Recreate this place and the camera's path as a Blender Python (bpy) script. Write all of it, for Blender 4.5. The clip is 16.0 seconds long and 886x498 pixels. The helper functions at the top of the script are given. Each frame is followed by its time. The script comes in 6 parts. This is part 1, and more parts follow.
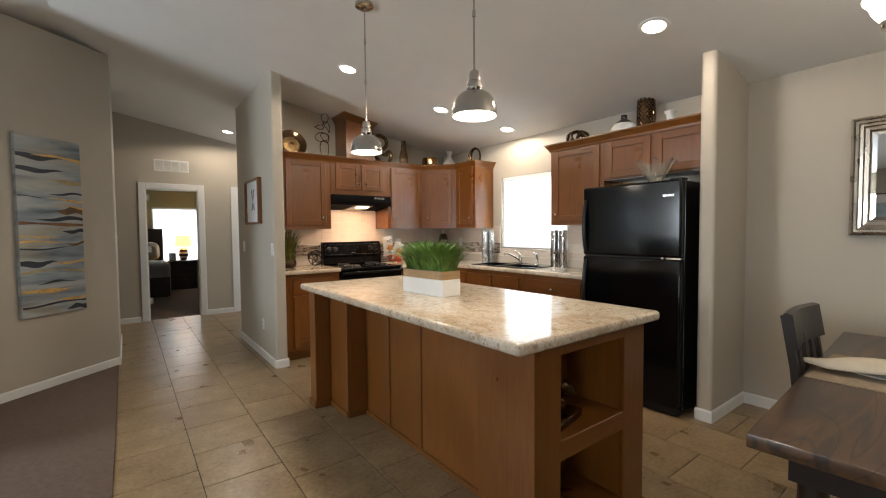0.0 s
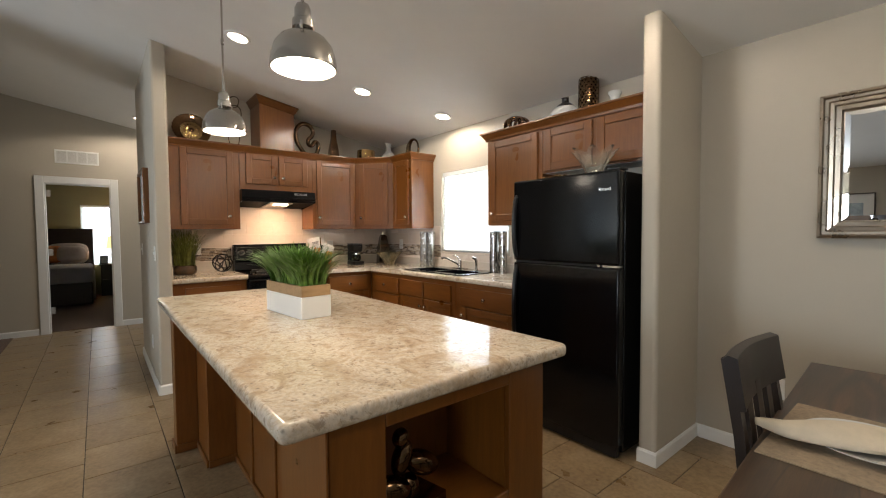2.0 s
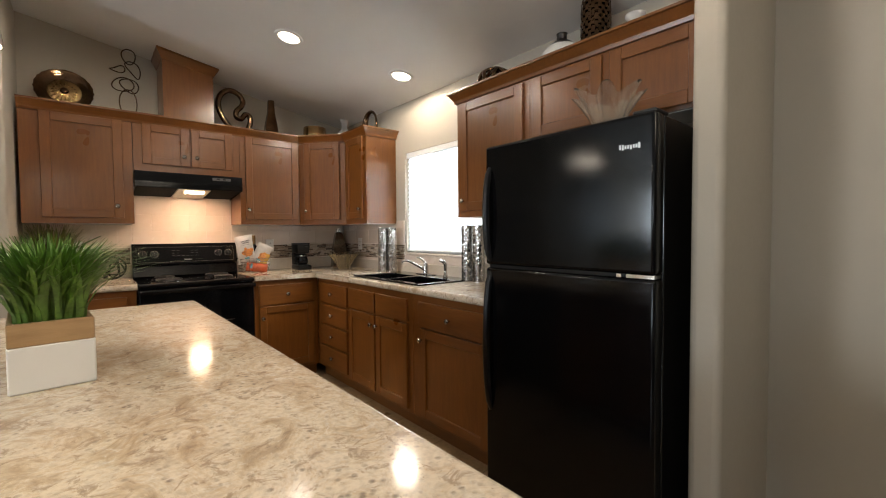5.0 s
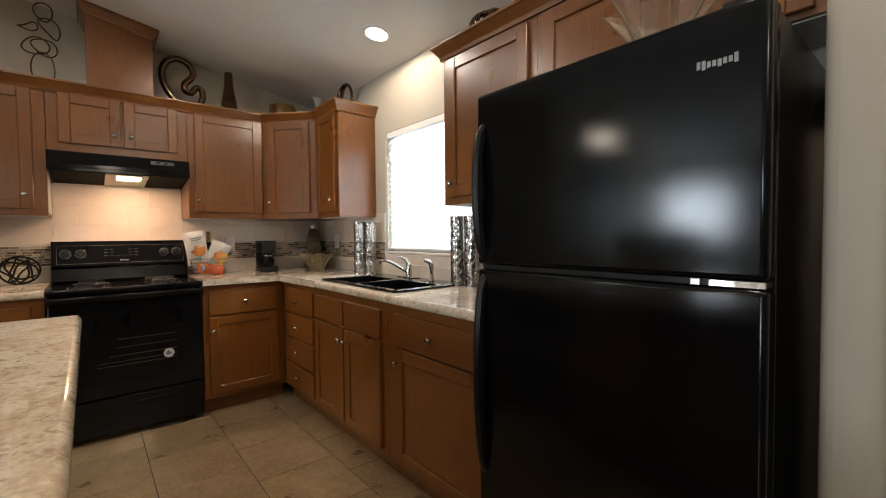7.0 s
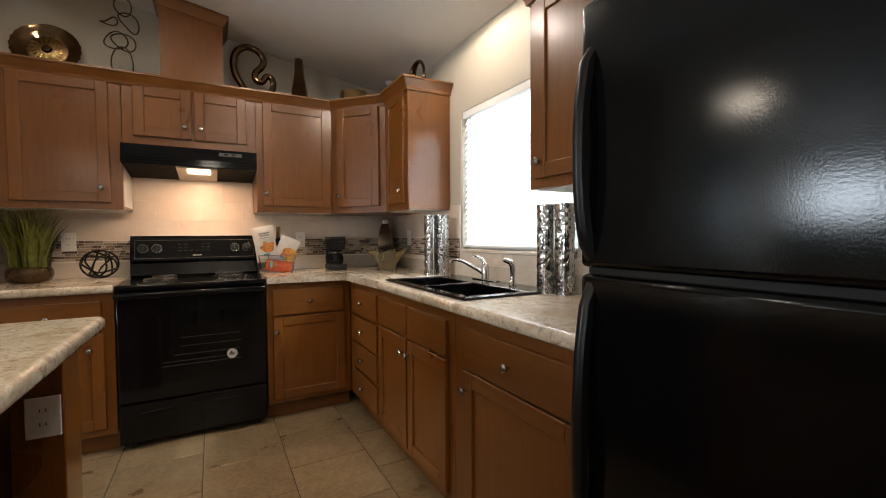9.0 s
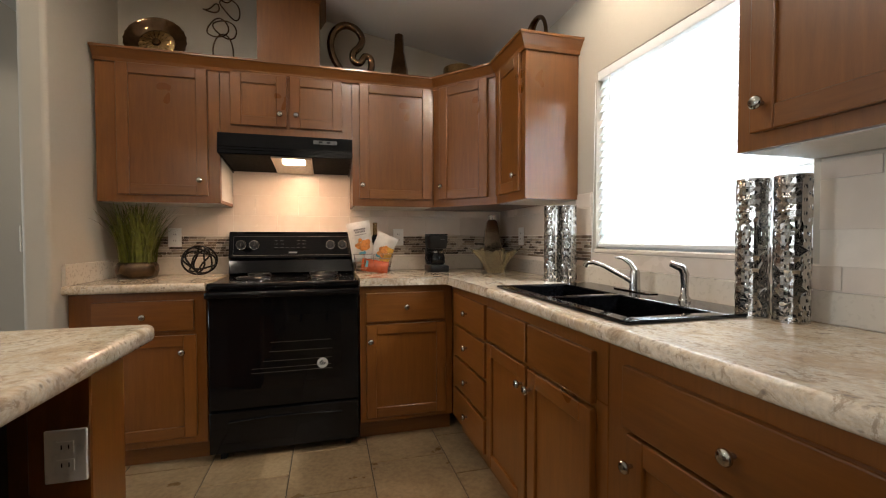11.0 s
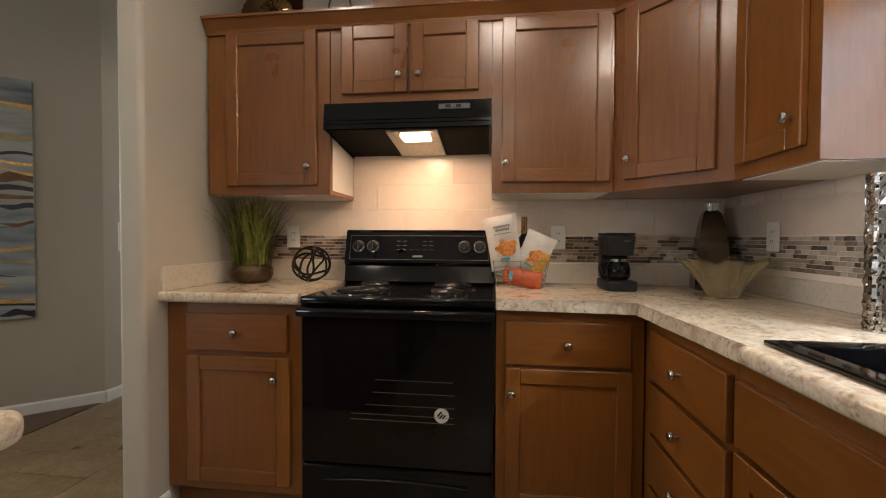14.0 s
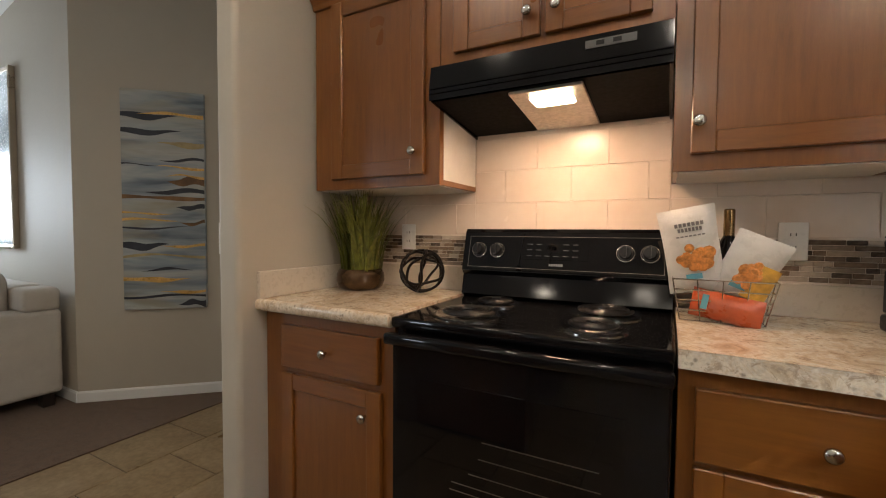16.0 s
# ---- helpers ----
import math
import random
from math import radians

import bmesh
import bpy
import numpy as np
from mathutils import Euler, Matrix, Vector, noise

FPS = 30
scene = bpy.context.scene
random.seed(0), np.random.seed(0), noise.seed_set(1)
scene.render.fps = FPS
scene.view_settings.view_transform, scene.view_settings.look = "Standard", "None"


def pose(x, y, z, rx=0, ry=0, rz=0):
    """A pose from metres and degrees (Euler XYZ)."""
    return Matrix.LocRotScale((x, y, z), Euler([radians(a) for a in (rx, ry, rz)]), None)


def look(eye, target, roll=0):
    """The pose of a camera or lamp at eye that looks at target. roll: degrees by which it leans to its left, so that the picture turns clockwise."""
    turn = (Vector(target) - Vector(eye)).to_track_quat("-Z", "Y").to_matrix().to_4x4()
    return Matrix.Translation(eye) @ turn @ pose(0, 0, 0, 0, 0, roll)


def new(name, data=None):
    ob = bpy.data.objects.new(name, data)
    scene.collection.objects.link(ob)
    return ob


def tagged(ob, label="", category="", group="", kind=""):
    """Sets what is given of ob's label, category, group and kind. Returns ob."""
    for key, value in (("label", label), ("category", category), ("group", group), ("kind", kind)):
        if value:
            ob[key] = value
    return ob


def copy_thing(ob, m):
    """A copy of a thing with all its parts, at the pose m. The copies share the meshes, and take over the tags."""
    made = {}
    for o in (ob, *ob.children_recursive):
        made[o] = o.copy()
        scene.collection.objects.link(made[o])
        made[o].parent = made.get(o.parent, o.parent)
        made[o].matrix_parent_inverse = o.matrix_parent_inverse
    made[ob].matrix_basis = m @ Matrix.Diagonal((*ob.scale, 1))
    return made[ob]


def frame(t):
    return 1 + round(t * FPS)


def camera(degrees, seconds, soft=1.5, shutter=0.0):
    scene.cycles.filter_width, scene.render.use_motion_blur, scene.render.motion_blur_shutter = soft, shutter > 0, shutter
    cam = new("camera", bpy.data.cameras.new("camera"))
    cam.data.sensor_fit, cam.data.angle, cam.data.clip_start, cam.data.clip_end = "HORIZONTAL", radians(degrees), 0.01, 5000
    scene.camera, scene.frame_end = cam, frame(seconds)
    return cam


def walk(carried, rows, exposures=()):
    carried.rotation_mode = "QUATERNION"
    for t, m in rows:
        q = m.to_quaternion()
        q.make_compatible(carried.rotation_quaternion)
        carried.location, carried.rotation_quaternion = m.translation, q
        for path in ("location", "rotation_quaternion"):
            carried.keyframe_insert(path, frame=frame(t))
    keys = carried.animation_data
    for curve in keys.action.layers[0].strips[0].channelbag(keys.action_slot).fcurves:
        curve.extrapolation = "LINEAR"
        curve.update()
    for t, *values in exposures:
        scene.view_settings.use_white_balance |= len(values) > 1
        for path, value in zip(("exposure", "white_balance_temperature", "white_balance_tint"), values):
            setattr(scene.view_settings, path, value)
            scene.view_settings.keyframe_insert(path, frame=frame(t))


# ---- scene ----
cam = camera(92.9, 16.0, soft=1.1)
PATH = [
    (0, (0.086, -0.072, 1.333), (1.288, 1.525, 1.25), -0.5),
    (0.5, (0.315, -0.071, 1.336), (1.547, 1.502, 1.254), -0.6),
    (1, (0.526, -0.081, 1.333), (1.773, 1.481, 1.251), -0.5),
    (1.5, (0.704, -0.037, 1.334), (1.96, 1.518, 1.253), -0.5),
    (2, (0.869, 0.057, 1.334), (2.137, 1.602, 1.253), -0.4),
    (2.5, (1.028, 0.139, 1.325), (2.305, 1.676, 1.244), -0.3),
    (3, (1.193, 0.225, 1.321), (2.477, 1.757, 1.237), -0.4),
    (3.5, (1.321, 0.298, 1.323), (2.605, 1.83, 1.241), -0.4),
    (4, (1.455, 0.419, 1.308), (2.739, 1.95, 1.23), -0.4),
    (4.5, (1.586, 0.542, 1.294), (2.872, 2.072, 1.219), -0.4),
    (5.6, (1.885, 0.745, 1.262), (3.172, 2.275, 1.193), -0.5),
    (6.3, (2.128, 0.868, 1.246), (3.415, 2.398, 1.179), -0.5),
    (7, (2.151, 1.043, 1.232), (3.438, 2.572, 1.166), -0.6),
    (7.5, (2.22, 1.125, 1.21), (3.49, 2.669, 1.151), -0.6),
    (8, (2.3, 1.192, 1.202), (3.494, 2.795, 1.147), -0.6),
    (8.5, (2.373, 1.261, 1.209), (3.444, 2.949, 1.147), -0.5),
    (9, (2.444, 1.381, 1.204), (3.401, 3.137, 1.14), -0.4),
    (11.5, (2.597, 2.012, 1.158), (3.002, 3.971, 1.113), -0.0),
    (12, (2.63, 2.164, 1.148), (2.91, 4.144, 1.108), 0.1),
    (12.5, (2.642, 2.306, 1.147), (2.805, 4.299, 1.111), 0.2),
    (13, (2.675, 2.427, 1.148), (2.712, 4.426, 1.102), 0.2),
    (13.5, (2.697, 2.553, 1.148), (2.619, 4.551, 1.107), 0.2),
    (14, (2.725, 2.674, 1.169), (2.488, 4.66, 1.122), 0.3),
    (14.5, (2.731, 2.796, 1.178), (2.332, 4.755, 1.124), 0.3),
    (15, (2.725, 2.919, 1.184), (2.164, 4.838, 1.124), 0.5),
    (15.5, (2.717, 3.049, 1.179), (1.971, 4.904, 1.116), 0.6),
    (16, (2.712, 3.207, 1.202), (1.768, 4.968, 1.121), 0.4),
]
EXPOSURES = [(0, -0.04), (2.0, -0.06), (4.5, -0.22), (7.0, -0.38), (9.0, -0.36), (12.5, -0.30), (14.0, -0.34), (16.0, -0.34)]
walk(cam, [(t, look(eye, target, roll)) for t, eye, target, roll in PATH], EXPOSURES)

# ---- world and light ----
world = bpy.data.worlds.new("world")
scene.world = world
world.use_nodes = True
wn = world.node_tree
sky = wn.nodes.new("ShaderNodeTexSky")
sky.sky_type, sky.sun_disc = "NISHITA", False
sky.sun_elevation, sky.sun_rotation = radians(48), radians(200)
wn.links.new(sky.outputs[0], wn.nodes["Background"].inputs[0])
wn.nodes["Background"].inputs[1].default_value = 0.15


def lamp(name, kind, m, power, colour, size=0.1, size_y=None, spot=None, blend=0.5):
    d = bpy.data.lights.new(name, kind)
    d.energy, d.color = power, colour
    if kind == "AREA":
        d.shape, d.size = ("RECTANGLE", size) if size_y else ("DISK", size)
        d.size_y = size_y or size
    elif kind == "SUN":
        d.angle = radians(size)
    else:
        d.shadow_soft_size = size
    if kind == "SPOT":
        d.spot_size, d.spot_blend = radians(spot), blend
    ob = new(name, d)
    ob.matrix_world = m
    return ob


WARM, DAY = (1.0, 0.87, 0.72), (0.78, 0.89, 1.0)
lamp("sun", "SUN", look((8, -6, 9), (0, 0, 0)), 3.0, (1.0, 0.95, 0.88), 0.5)

# ---- plan ----
EAST, NORTH, STUB, HALL = 3.848, 4.89, 1.345, 7.75
RIDGE_X, EAVE_Z, SLOPE = -0.35, 2.415, 0.18
RIDGE_Z = 3.178
CT = 0.945          # worktop height


def ceil_z(x):
    return RIDGE_Z - SLOPE * abs(x - RIDGE_X)


# ---- materials ----
def nodes_of(name):
    m = bpy.data.materials.new(name)
    m.use_nodes = True
    return m, m.node_tree, m.node_tree.nodes["Principled BSDF"]


def texture(nt, kind, scale, stretch=(1, 1, 1), space="Object", **sets):
    co = nt.nodes.new("ShaderNodeTexCoord")
    mp = nt.nodes.new("ShaderNodeMapping")
    mp.inputs["Scale"].default_value = stretch
    nt.links.new(co.outputs[space], mp.inputs[0])
    t = nt.nodes.new("ShaderNodeTex" + kind)
    t.inputs["Scale"].default_value = scale
    for k, v in sets.items():
        t.inputs[k].default_value = v
    nt.links.new(mp.outputs[0], t.inputs["Vector"])
    return t


def ramp(nt, src, stops):
    r = nt.nodes.new("ShaderNodeValToRGB")
    els = r.color_ramp.elements
    while len(els) < len(stops):
        els.new(0.5)
    for e, (p, c) in zip(els, stops):
        e.position, e.color = p, (*c, 1)
    nt.links.new(src, r.inputs[0])
    return r.outputs[0]


def mixed(nt, fac, a, b, kind="MIX"):
    n = nt.nodes.new("ShaderNodeMixRGB")
    n.blend_type = kind
    for s, v in zip(n.inputs, (fac, a, b)):
        if isinstance(v, bpy.types.NodeSocket):
            nt.links.new(v, s)
        else:
            s.default_value = v if isinstance(v, (int, float)) else (*v, 1)
    return n.outputs[0]


def bump(nt, p, height, strength, dist=0.002):
    b = nt.nodes.new("ShaderNodeBump")
    b.inputs["Strength"].default_value, b.inputs["Distance"].default_value = strength, dist
    nt.links.new(height, b.inputs["Height"])
    nt.links.new(b.outputs[0], p.inputs["Normal"])


def plain(name, c, rough=0.5, metal=0.0, var=0.12, scale=3.0, bumps=0.0, bscale=60.0, coat=0.0, rvar=0.06, **more):
    """A surface of one colour with soft blotches, uneven gloss and fine relief."""
    m, nt, p = nodes_of(name)
    a = texture(nt, "Noise", scale, Detail=5.0, Roughness=0.65)
    lo, hi = tuple(v * (1 - var) for v in c), tuple(min(1, v * (1 + var)) for v in c)
    nt.links.new(ramp(nt, a.outputs[0], [(0.3, lo), (0.7, hi)]), p.inputs["Base Color"])
    b = texture(nt, "Noise", bscale, Detail=4.0)
    nt.links.new(ramp(nt, b.outputs[0], [(0.3, (rough - rvar,) * 3), (0.7, (rough + rvar,) * 3)]), p.inputs["Roughness"])
    p.inputs["Metallic"].default_value = metal
    p.inputs["Coat Weight"].default_value = coat
    for k, v in more.items():
        p.inputs[k].default_value = v
    if bumps:
        bump(nt, p, b.outputs[0], bumps)
    return m


def wood(name, dark, light, rough=0.33, stretch=(9, 9, 0.8), coat=0.45, piece=0.14):
    """Stained wood: long grain, blotches of stain and a slight change from piece to piece."""
    m, nt, p = nodes_of(name)
    g = texture(nt, "Noise", 7.0, stretch, Detail=8.0, Roughness=0.62, Distortion=0.4)
    blot = texture(nt, "Noise", 2.3, Detail=3.0)
    fine = texture(nt, "Noise", 60.0, stretch, Detail=3.0)
    c = ramp(nt, g.outputs[0], [(0.28, dark), (0.72, light)])
    c = mixed(nt, 0.35, c, ramp(nt, blot.outputs[0], [(0.3, tuple(v * 0.62 for v in dark)), (0.7, light)]))
    c = mixed(nt, 0.06, c, ramp(nt, fine.outputs[0], [(0.35, tuple(v * 0.55 for v in dark)), (0.6, light)]))
    info = nt.nodes.new("ShaderNodeObjectInfo")
    c = mixed(nt, 1.0, c, ramp(nt, info.outputs["Random"], [(0, (1 - piece,) * 3), (1, (1.0,) * 3)]), "MULTIPLY")
    nt.links.new(c, p.inputs["Base Color"])
    nt.links.new(ramp(nt, blot.outputs[0], [(0.3, (rough - 0.06,) * 3), (0.7, (rough + 0.08,) * 3)]), p.inputs["Roughness"])
    p.inputs["Coat Weight"].default_value, p.inputs["Coat Roughness"].default_value = coat, 0.2
    bump(nt, p, fine.outputs[0], 0.08, 0.001)
    return m


def figured(name):
    """Dark stained table wood with broad wavy figure and fine pores along x."""
    m, nt, p = nodes_of(name)
    g = texture(nt, "Noise", 3.2, (0.45, 2.6, 2.6), Detail=3.0, Roughness=0.45, Distortion=0.9)
    line = texture(nt, "Noise", 3.2, (0.40, 3.0, 3.0), Detail=1.0, Roughness=0.4, Distortion=1.1)
    pore = texture(nt, "Noise", 55.0, (0.25, 6, 6), Detail=3.0)
    c = ramp(nt, g.outputs[0], [(0.30, (0.016, 0.009, 0.006)), (0.47, (0.050, 0.026, 0.012)), (0.60, (0.115, 0.056, 0.022)), (0.72, (0.035, 0.018, 0.010))])
    c = mixed(nt, ramp(nt, line.outputs[0], [(0.46, (0, 0, 0)), (0.50, (0.75,) * 3), (0.54, (0, 0, 0))]), c, (0.010, 0.006, 0.004))
    c = mixed(nt, 0.18, c, ramp(nt, pore.outputs[0], [(0.35, (0.012, 0.007, 0.005)), (0.65, (0.09, 0.048, 0.02))]))
    nt.links.new(c, p.inputs["Base Color"])
    p.inputs["Roughness"].default_value, p.inputs["Coat Weight"].default_value, p.inputs["Coat Roughness"].default_value = 0.36, 0.2, 0.22
    bump(nt, p, pore.outputs[0], 0.06, 0.001)
    return m


def laminate():
    """Cream granite-look laminate: pale ground, grey and brown clouds, dark flecks."""
    m, nt, p = nodes_of("granite_laminate")
    vein = texture(nt, "Noise", 3.4, (1.0, 0.62, 1.0), Detail=6.0, Roughness=0.66, Distortion=1.6)
    big = texture(nt, "Noise", 9.0, (1.0, 0.75, 1.0), Detail=8.0, Roughness=0.74, Distortion=1.5)
    mid = texture(nt, "Noise", 26.0, Detail=6.0, Roughness=0.72, Distortion=0.9)
    fleck = texture(nt, "Voronoi", 52.0, Randomness=1.0)
    fine = texture(nt, "Noise", 95.0, Detail=4.0)
    c = ramp(nt, big.outputs[0], [(0.30, (0.36, 0.255, 0.16)), (0.43, (0.60, 0.475, 0.335)), (0.53, (0.72, 0.625, 0.495)), (0.62, (0.62, 0.495, 0.355)), (0.74, (0.42, 0.30, 0.19))])
    c = mixed(nt, ramp(nt, vein.outputs[0], [(0.50, (0, 0, 0)), (0.64, (0.62,) * 3)]), c, (0.47, 0.335, 0.205))
    c = mixed(nt, ramp(nt, mid.outputs[0], [(0.545, (0, 0, 0)), (0.62, (0.8,) * 3)]), c, (0.345, 0.245, 0.165))
    c = mixed(nt, ramp(nt, mid.outputs[0], [(0.30, (0.75,) * 3), (0.42, (0, 0, 0))]), c, (0.80, 0.74, 0.645))
    spots = mixed(nt, 1.0, ramp(nt, fleck.outputs["Distance"], [(0.14, (1,) * 3), (0.32, (0, 0, 0))]), ramp(nt, big.outputs[0], [(0.46, (0, 0, 0)), (0.58, (0.85,) * 3)]), "MULTIPLY")
    c = mixed(nt, spots, c, (0.235, 0.185, 0.145))
    c = mixed(nt, ramp(nt, fine.outputs[0], [(0.42, (0,) * 3), (0.72, (0.42,) * 3)]), c, (0.36, 0.30, 0.24))
    nt.links.new(c, p.inputs["Base Color"])
    p.inputs["Roughness"].default_value = 0.115
    bump(nt, p, fine.outputs[0], 0.02, 0.0005)
    return m


def stone_tile(name, lo, mid, hi, rough, scale=4.0, per=0.12):
    """Glazed stone-look tile, each piece a little different."""
    m, nt, p = nodes_of(name)
    info = nt.nodes.new("ShaderNodeObjectInfo")
    co = nt.nodes.new("ShaderNodeTexCoord")
    add = nt.nodes.new("ShaderNodeVectorMath")
    add.operation = "MULTIPLY_ADD"
    nt.links.new(info.outputs["Random"], add.inputs[0])
    add.inputs[1].default_value = (37, 19, 11)
    nt.links.new(co.outputs["Object"], add.inputs[2])
    a = nt.nodes.new("ShaderNodeTexNoise")
    a.inputs["Scale"].default_value, a.inputs["Detail"].default_value, a.inputs["Roughness"].default_value, a.inputs["Distortion"].default_value = scale, 4.0, 0.52, 0.1
    b = nt.nodes.new("ShaderNodeTexNoise")
    b.inputs["Scale"].default_value, b.inputs["Detail"].default_value = scale * 9, 5.0
    for t in (a, b):
        nt.links.new(add.outputs[0], t.inputs["Vector"])
    c = ramp(nt, a.outputs[0], [(0.25, lo), (0.5, mid), (0.75, hi)])
    c = mixed(nt, 0.38, c, ramp(nt, b.outputs[0], [(0.32, lo), (0.68, hi)]))
    c = mixed(nt, 1.0, c, ramp(nt, info.outputs["Random"], [(0, (1 - per,) * 3), (1, (1.0, 0.99, 0.97))]), "MULTIPLY")
    nt.links.new(c, p.inputs["Base Color"])
    nt.links.new(ramp(nt, a.outputs[0], [(0.3, (rough - 0.03,) * 3), (0.7, (rough + 0.04,) * 3)]), p.inputs["Roughness"])
    bump(nt, p, b.outputs[0], 0.03, 0.001)
    return m


def glow(name, c, strength):
    m, nt, p = nodes_of(name)
    p.inputs["Base Color"].default_value = (*c, 1)
    p.inputs["Emission Color"].default_value, p.inputs["Emission Strength"].default_value = (*c, 1), strength
    return m


def glass(name, c=(1, 1, 1), rough=0.0):
    m, nt, p = nodes_of(name)
    p.inputs["Base Color"].default_value, p.inputs["Roughness"].default_value = (*c, 1), rough
    p.inputs["Transmission Weight"].default_value, p.inputs["IOR"].default_value = 1.0, 1.45
    return m


M = {}
M["wall"] = plain("wall_paint", (0.480, 0.430, 0.350), 0.62, var=0.03, scale=1.2, bumps=0.25, bscale=55)
M["olive"] = plain("olive_paint", (0.36, 0.32, 0.17), 0.65, var=0.03, scale=1.5, bumps=0.2, bscale=55)
M["ceiling"] = plain("ceiling_paint", (0.78, 0.765, 0.73), 0.75, var=0.03, scale=1.5, bumps=0.35, bscale=70)
M["white"] = plain("white_paint", (0.80, 0.79, 0.76), 0.4, var=0.03, bscale=30)
M["plate"] = plain("white_plastic", (0.80, 0.79, 0.75), 0.3, var=0.02)
M["cab"] = wood("stained_maple", (0.150, 0.0465, 0.0060), (0.245, 0.0850, 0.0120))
M["cab_h"] = wood("stained_maple_across", (0.142, 0.0445, 0.0065), (0.232, 0.0810, 0.0120), stretch=(0.8, 9, 9))
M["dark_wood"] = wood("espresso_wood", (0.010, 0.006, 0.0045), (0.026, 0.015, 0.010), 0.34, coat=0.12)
M["table"] = figured("figured_table_wood")
M["raw_wood"] = wood("pale_wood", (0.34, 0.20, 0.09), (0.55, 0.36, 0.18), 0.5, (0.8, 8, 8), coat=0.0)
M["inside"] = plain("melamine", (0.62, 0.60, 0.56), 0.5)
M["top"] = laminate()
M["splash"] = plain("tan_laminate", (0.60, 0.53, 0.44), 0.3, var=0.04, scale=9)
M["tile"] = stone_tile("floor_tile", (0.165, 0.104, 0.050), (0.285, 0.196, 0.104), (0.41, 0.305, 0.185), 0.30, 5.0)
M["grout"] = plain("grout", (0.075, 0.058, 0.042), 0.85, bumps=0.3)
M["wall_tile"] = stone_tile("wall_tile", (0.67, 0.565, 0.475), (0.71, 0.615, 0.525), (0.74, 0.65, 0.565), 0.24, 2.0, 0.05)
M["wall_grout"] = plain("wall_grout", (0.74, 0.66, 0.57), 0.8)
M["carpet"] = plain("carpet", (0.120, 0.070, 0.043), 0.95, var=0.22, scale=30, bumps=1.0, bscale=420, **{"Sheen Weight": 0.1})
M["black"] = plain("black_enamel", (0.005, 0.005, 0.0055), 0.09, var=0.2, rvar=0.02, **{"Specular IOR Level": 0.28})
M["fridge"] = plain("black_textured_steel", (0.0030, 0.0030, 0.0034), 0.12, var=0.2, bumps=0.05, bscale=260, rvar=0.03, **{"Specular IOR Level": 0.32})
M["black_matt"] = plain("black_plastic", (0.008, 0.008, 0.0085), 0.35, var=0.2, **{"Specular IOR Level": 0.35})
M["black_glass"] = plain("black_glass", (0.003, 0.003, 0.0035), 0.035, rvar=0.01, **{"Specular IOR Level": 0.35})
M["chrome"] = plain("chrome", (0.78, 0.77, 0.75), 0.10, 1.0, var=0.03)
M["nickel"] = plain("brushed_nickel", (0.46, 0.43, 0.39), 0.21, 1.0, var=0.06, bscale=200)
M["bronze"] = plain("polished_bronze", (0.15, 0.09, 0.048), 0.12, 1.0, var=0.4, scale=9, bscale=18, rvar=0.07)
M["gold"] = plain("gold_leaf", (0.36, 0.235, 0.105), 0.20, 1.0, var=0.25, scale=16, bumps=0.2, bscale=80)
M["silver"] = plain("silvered_frame", (0.44, 0.375, 0.30), 0.30, 1.0, var=0.06, scale=5, bscale=8)
M["dark_metal"] = plain("dark_wire", (0.018, 0.014, 0.012), 0.4, 0.8)
M["outline"] = plain("dark_gap", (0.02, 0.015, 0.012), 0.8)


# ---- building helpers ----
def box(bm, x0, x1, y0, y1, z0, z1, bevel=0.0, seg=1):
    vs = [bm.verts.new((x, y, z)) for x in (x0, x1) for y in (y0, y1) for z in (z0, z1)]
    fs = [bm.faces.new([vs[i] for i in q]) for q in ((0, 1, 3, 2), (4, 6, 7, 5), (0, 4, 5, 1), (2, 3, 7, 6), (0, 2, 6, 4), (1, 5, 7, 3))]
    if bevel:
        es = {e for f in fs for e in f.edges}
        bmesh.ops.bevel(bm, geom=list(es), offset=bevel, segments=seg, affect="EDGES", profile=0.5)
    return vs


def boxes(*rows, bevel=0.0, seg=1):
    bm = bmesh.new()
    for r in rows:
        box(bm, *r, bevel=bevel, seg=seg)
    return bm


def lathe(rows, n=24, at=(0, 0, 0), bm=None):
    """A turned body from (radius, height) rows."""
    bm = bm or bmesh.new()
    rings = []
    for r, z in rows:
        rings.append([bm.verts.new((at[0] + r * math.cos(2 * math.pi * i / n), at[1] + r * math.sin(2 * math.pi * i / n), at[2] + z)) for i in range(n)])
    for a, b in zip(rings, rings[1:]):
        for i in range(n):
            bm.faces.new((a[i], a[(i + 1) % n], b[(i + 1) % n], b[i]))
    for ring, flip in ((rings[0], True), (rings[-1], False)):
        bm.faces.new(list(reversed(ring)) if flip else ring)
    return bm


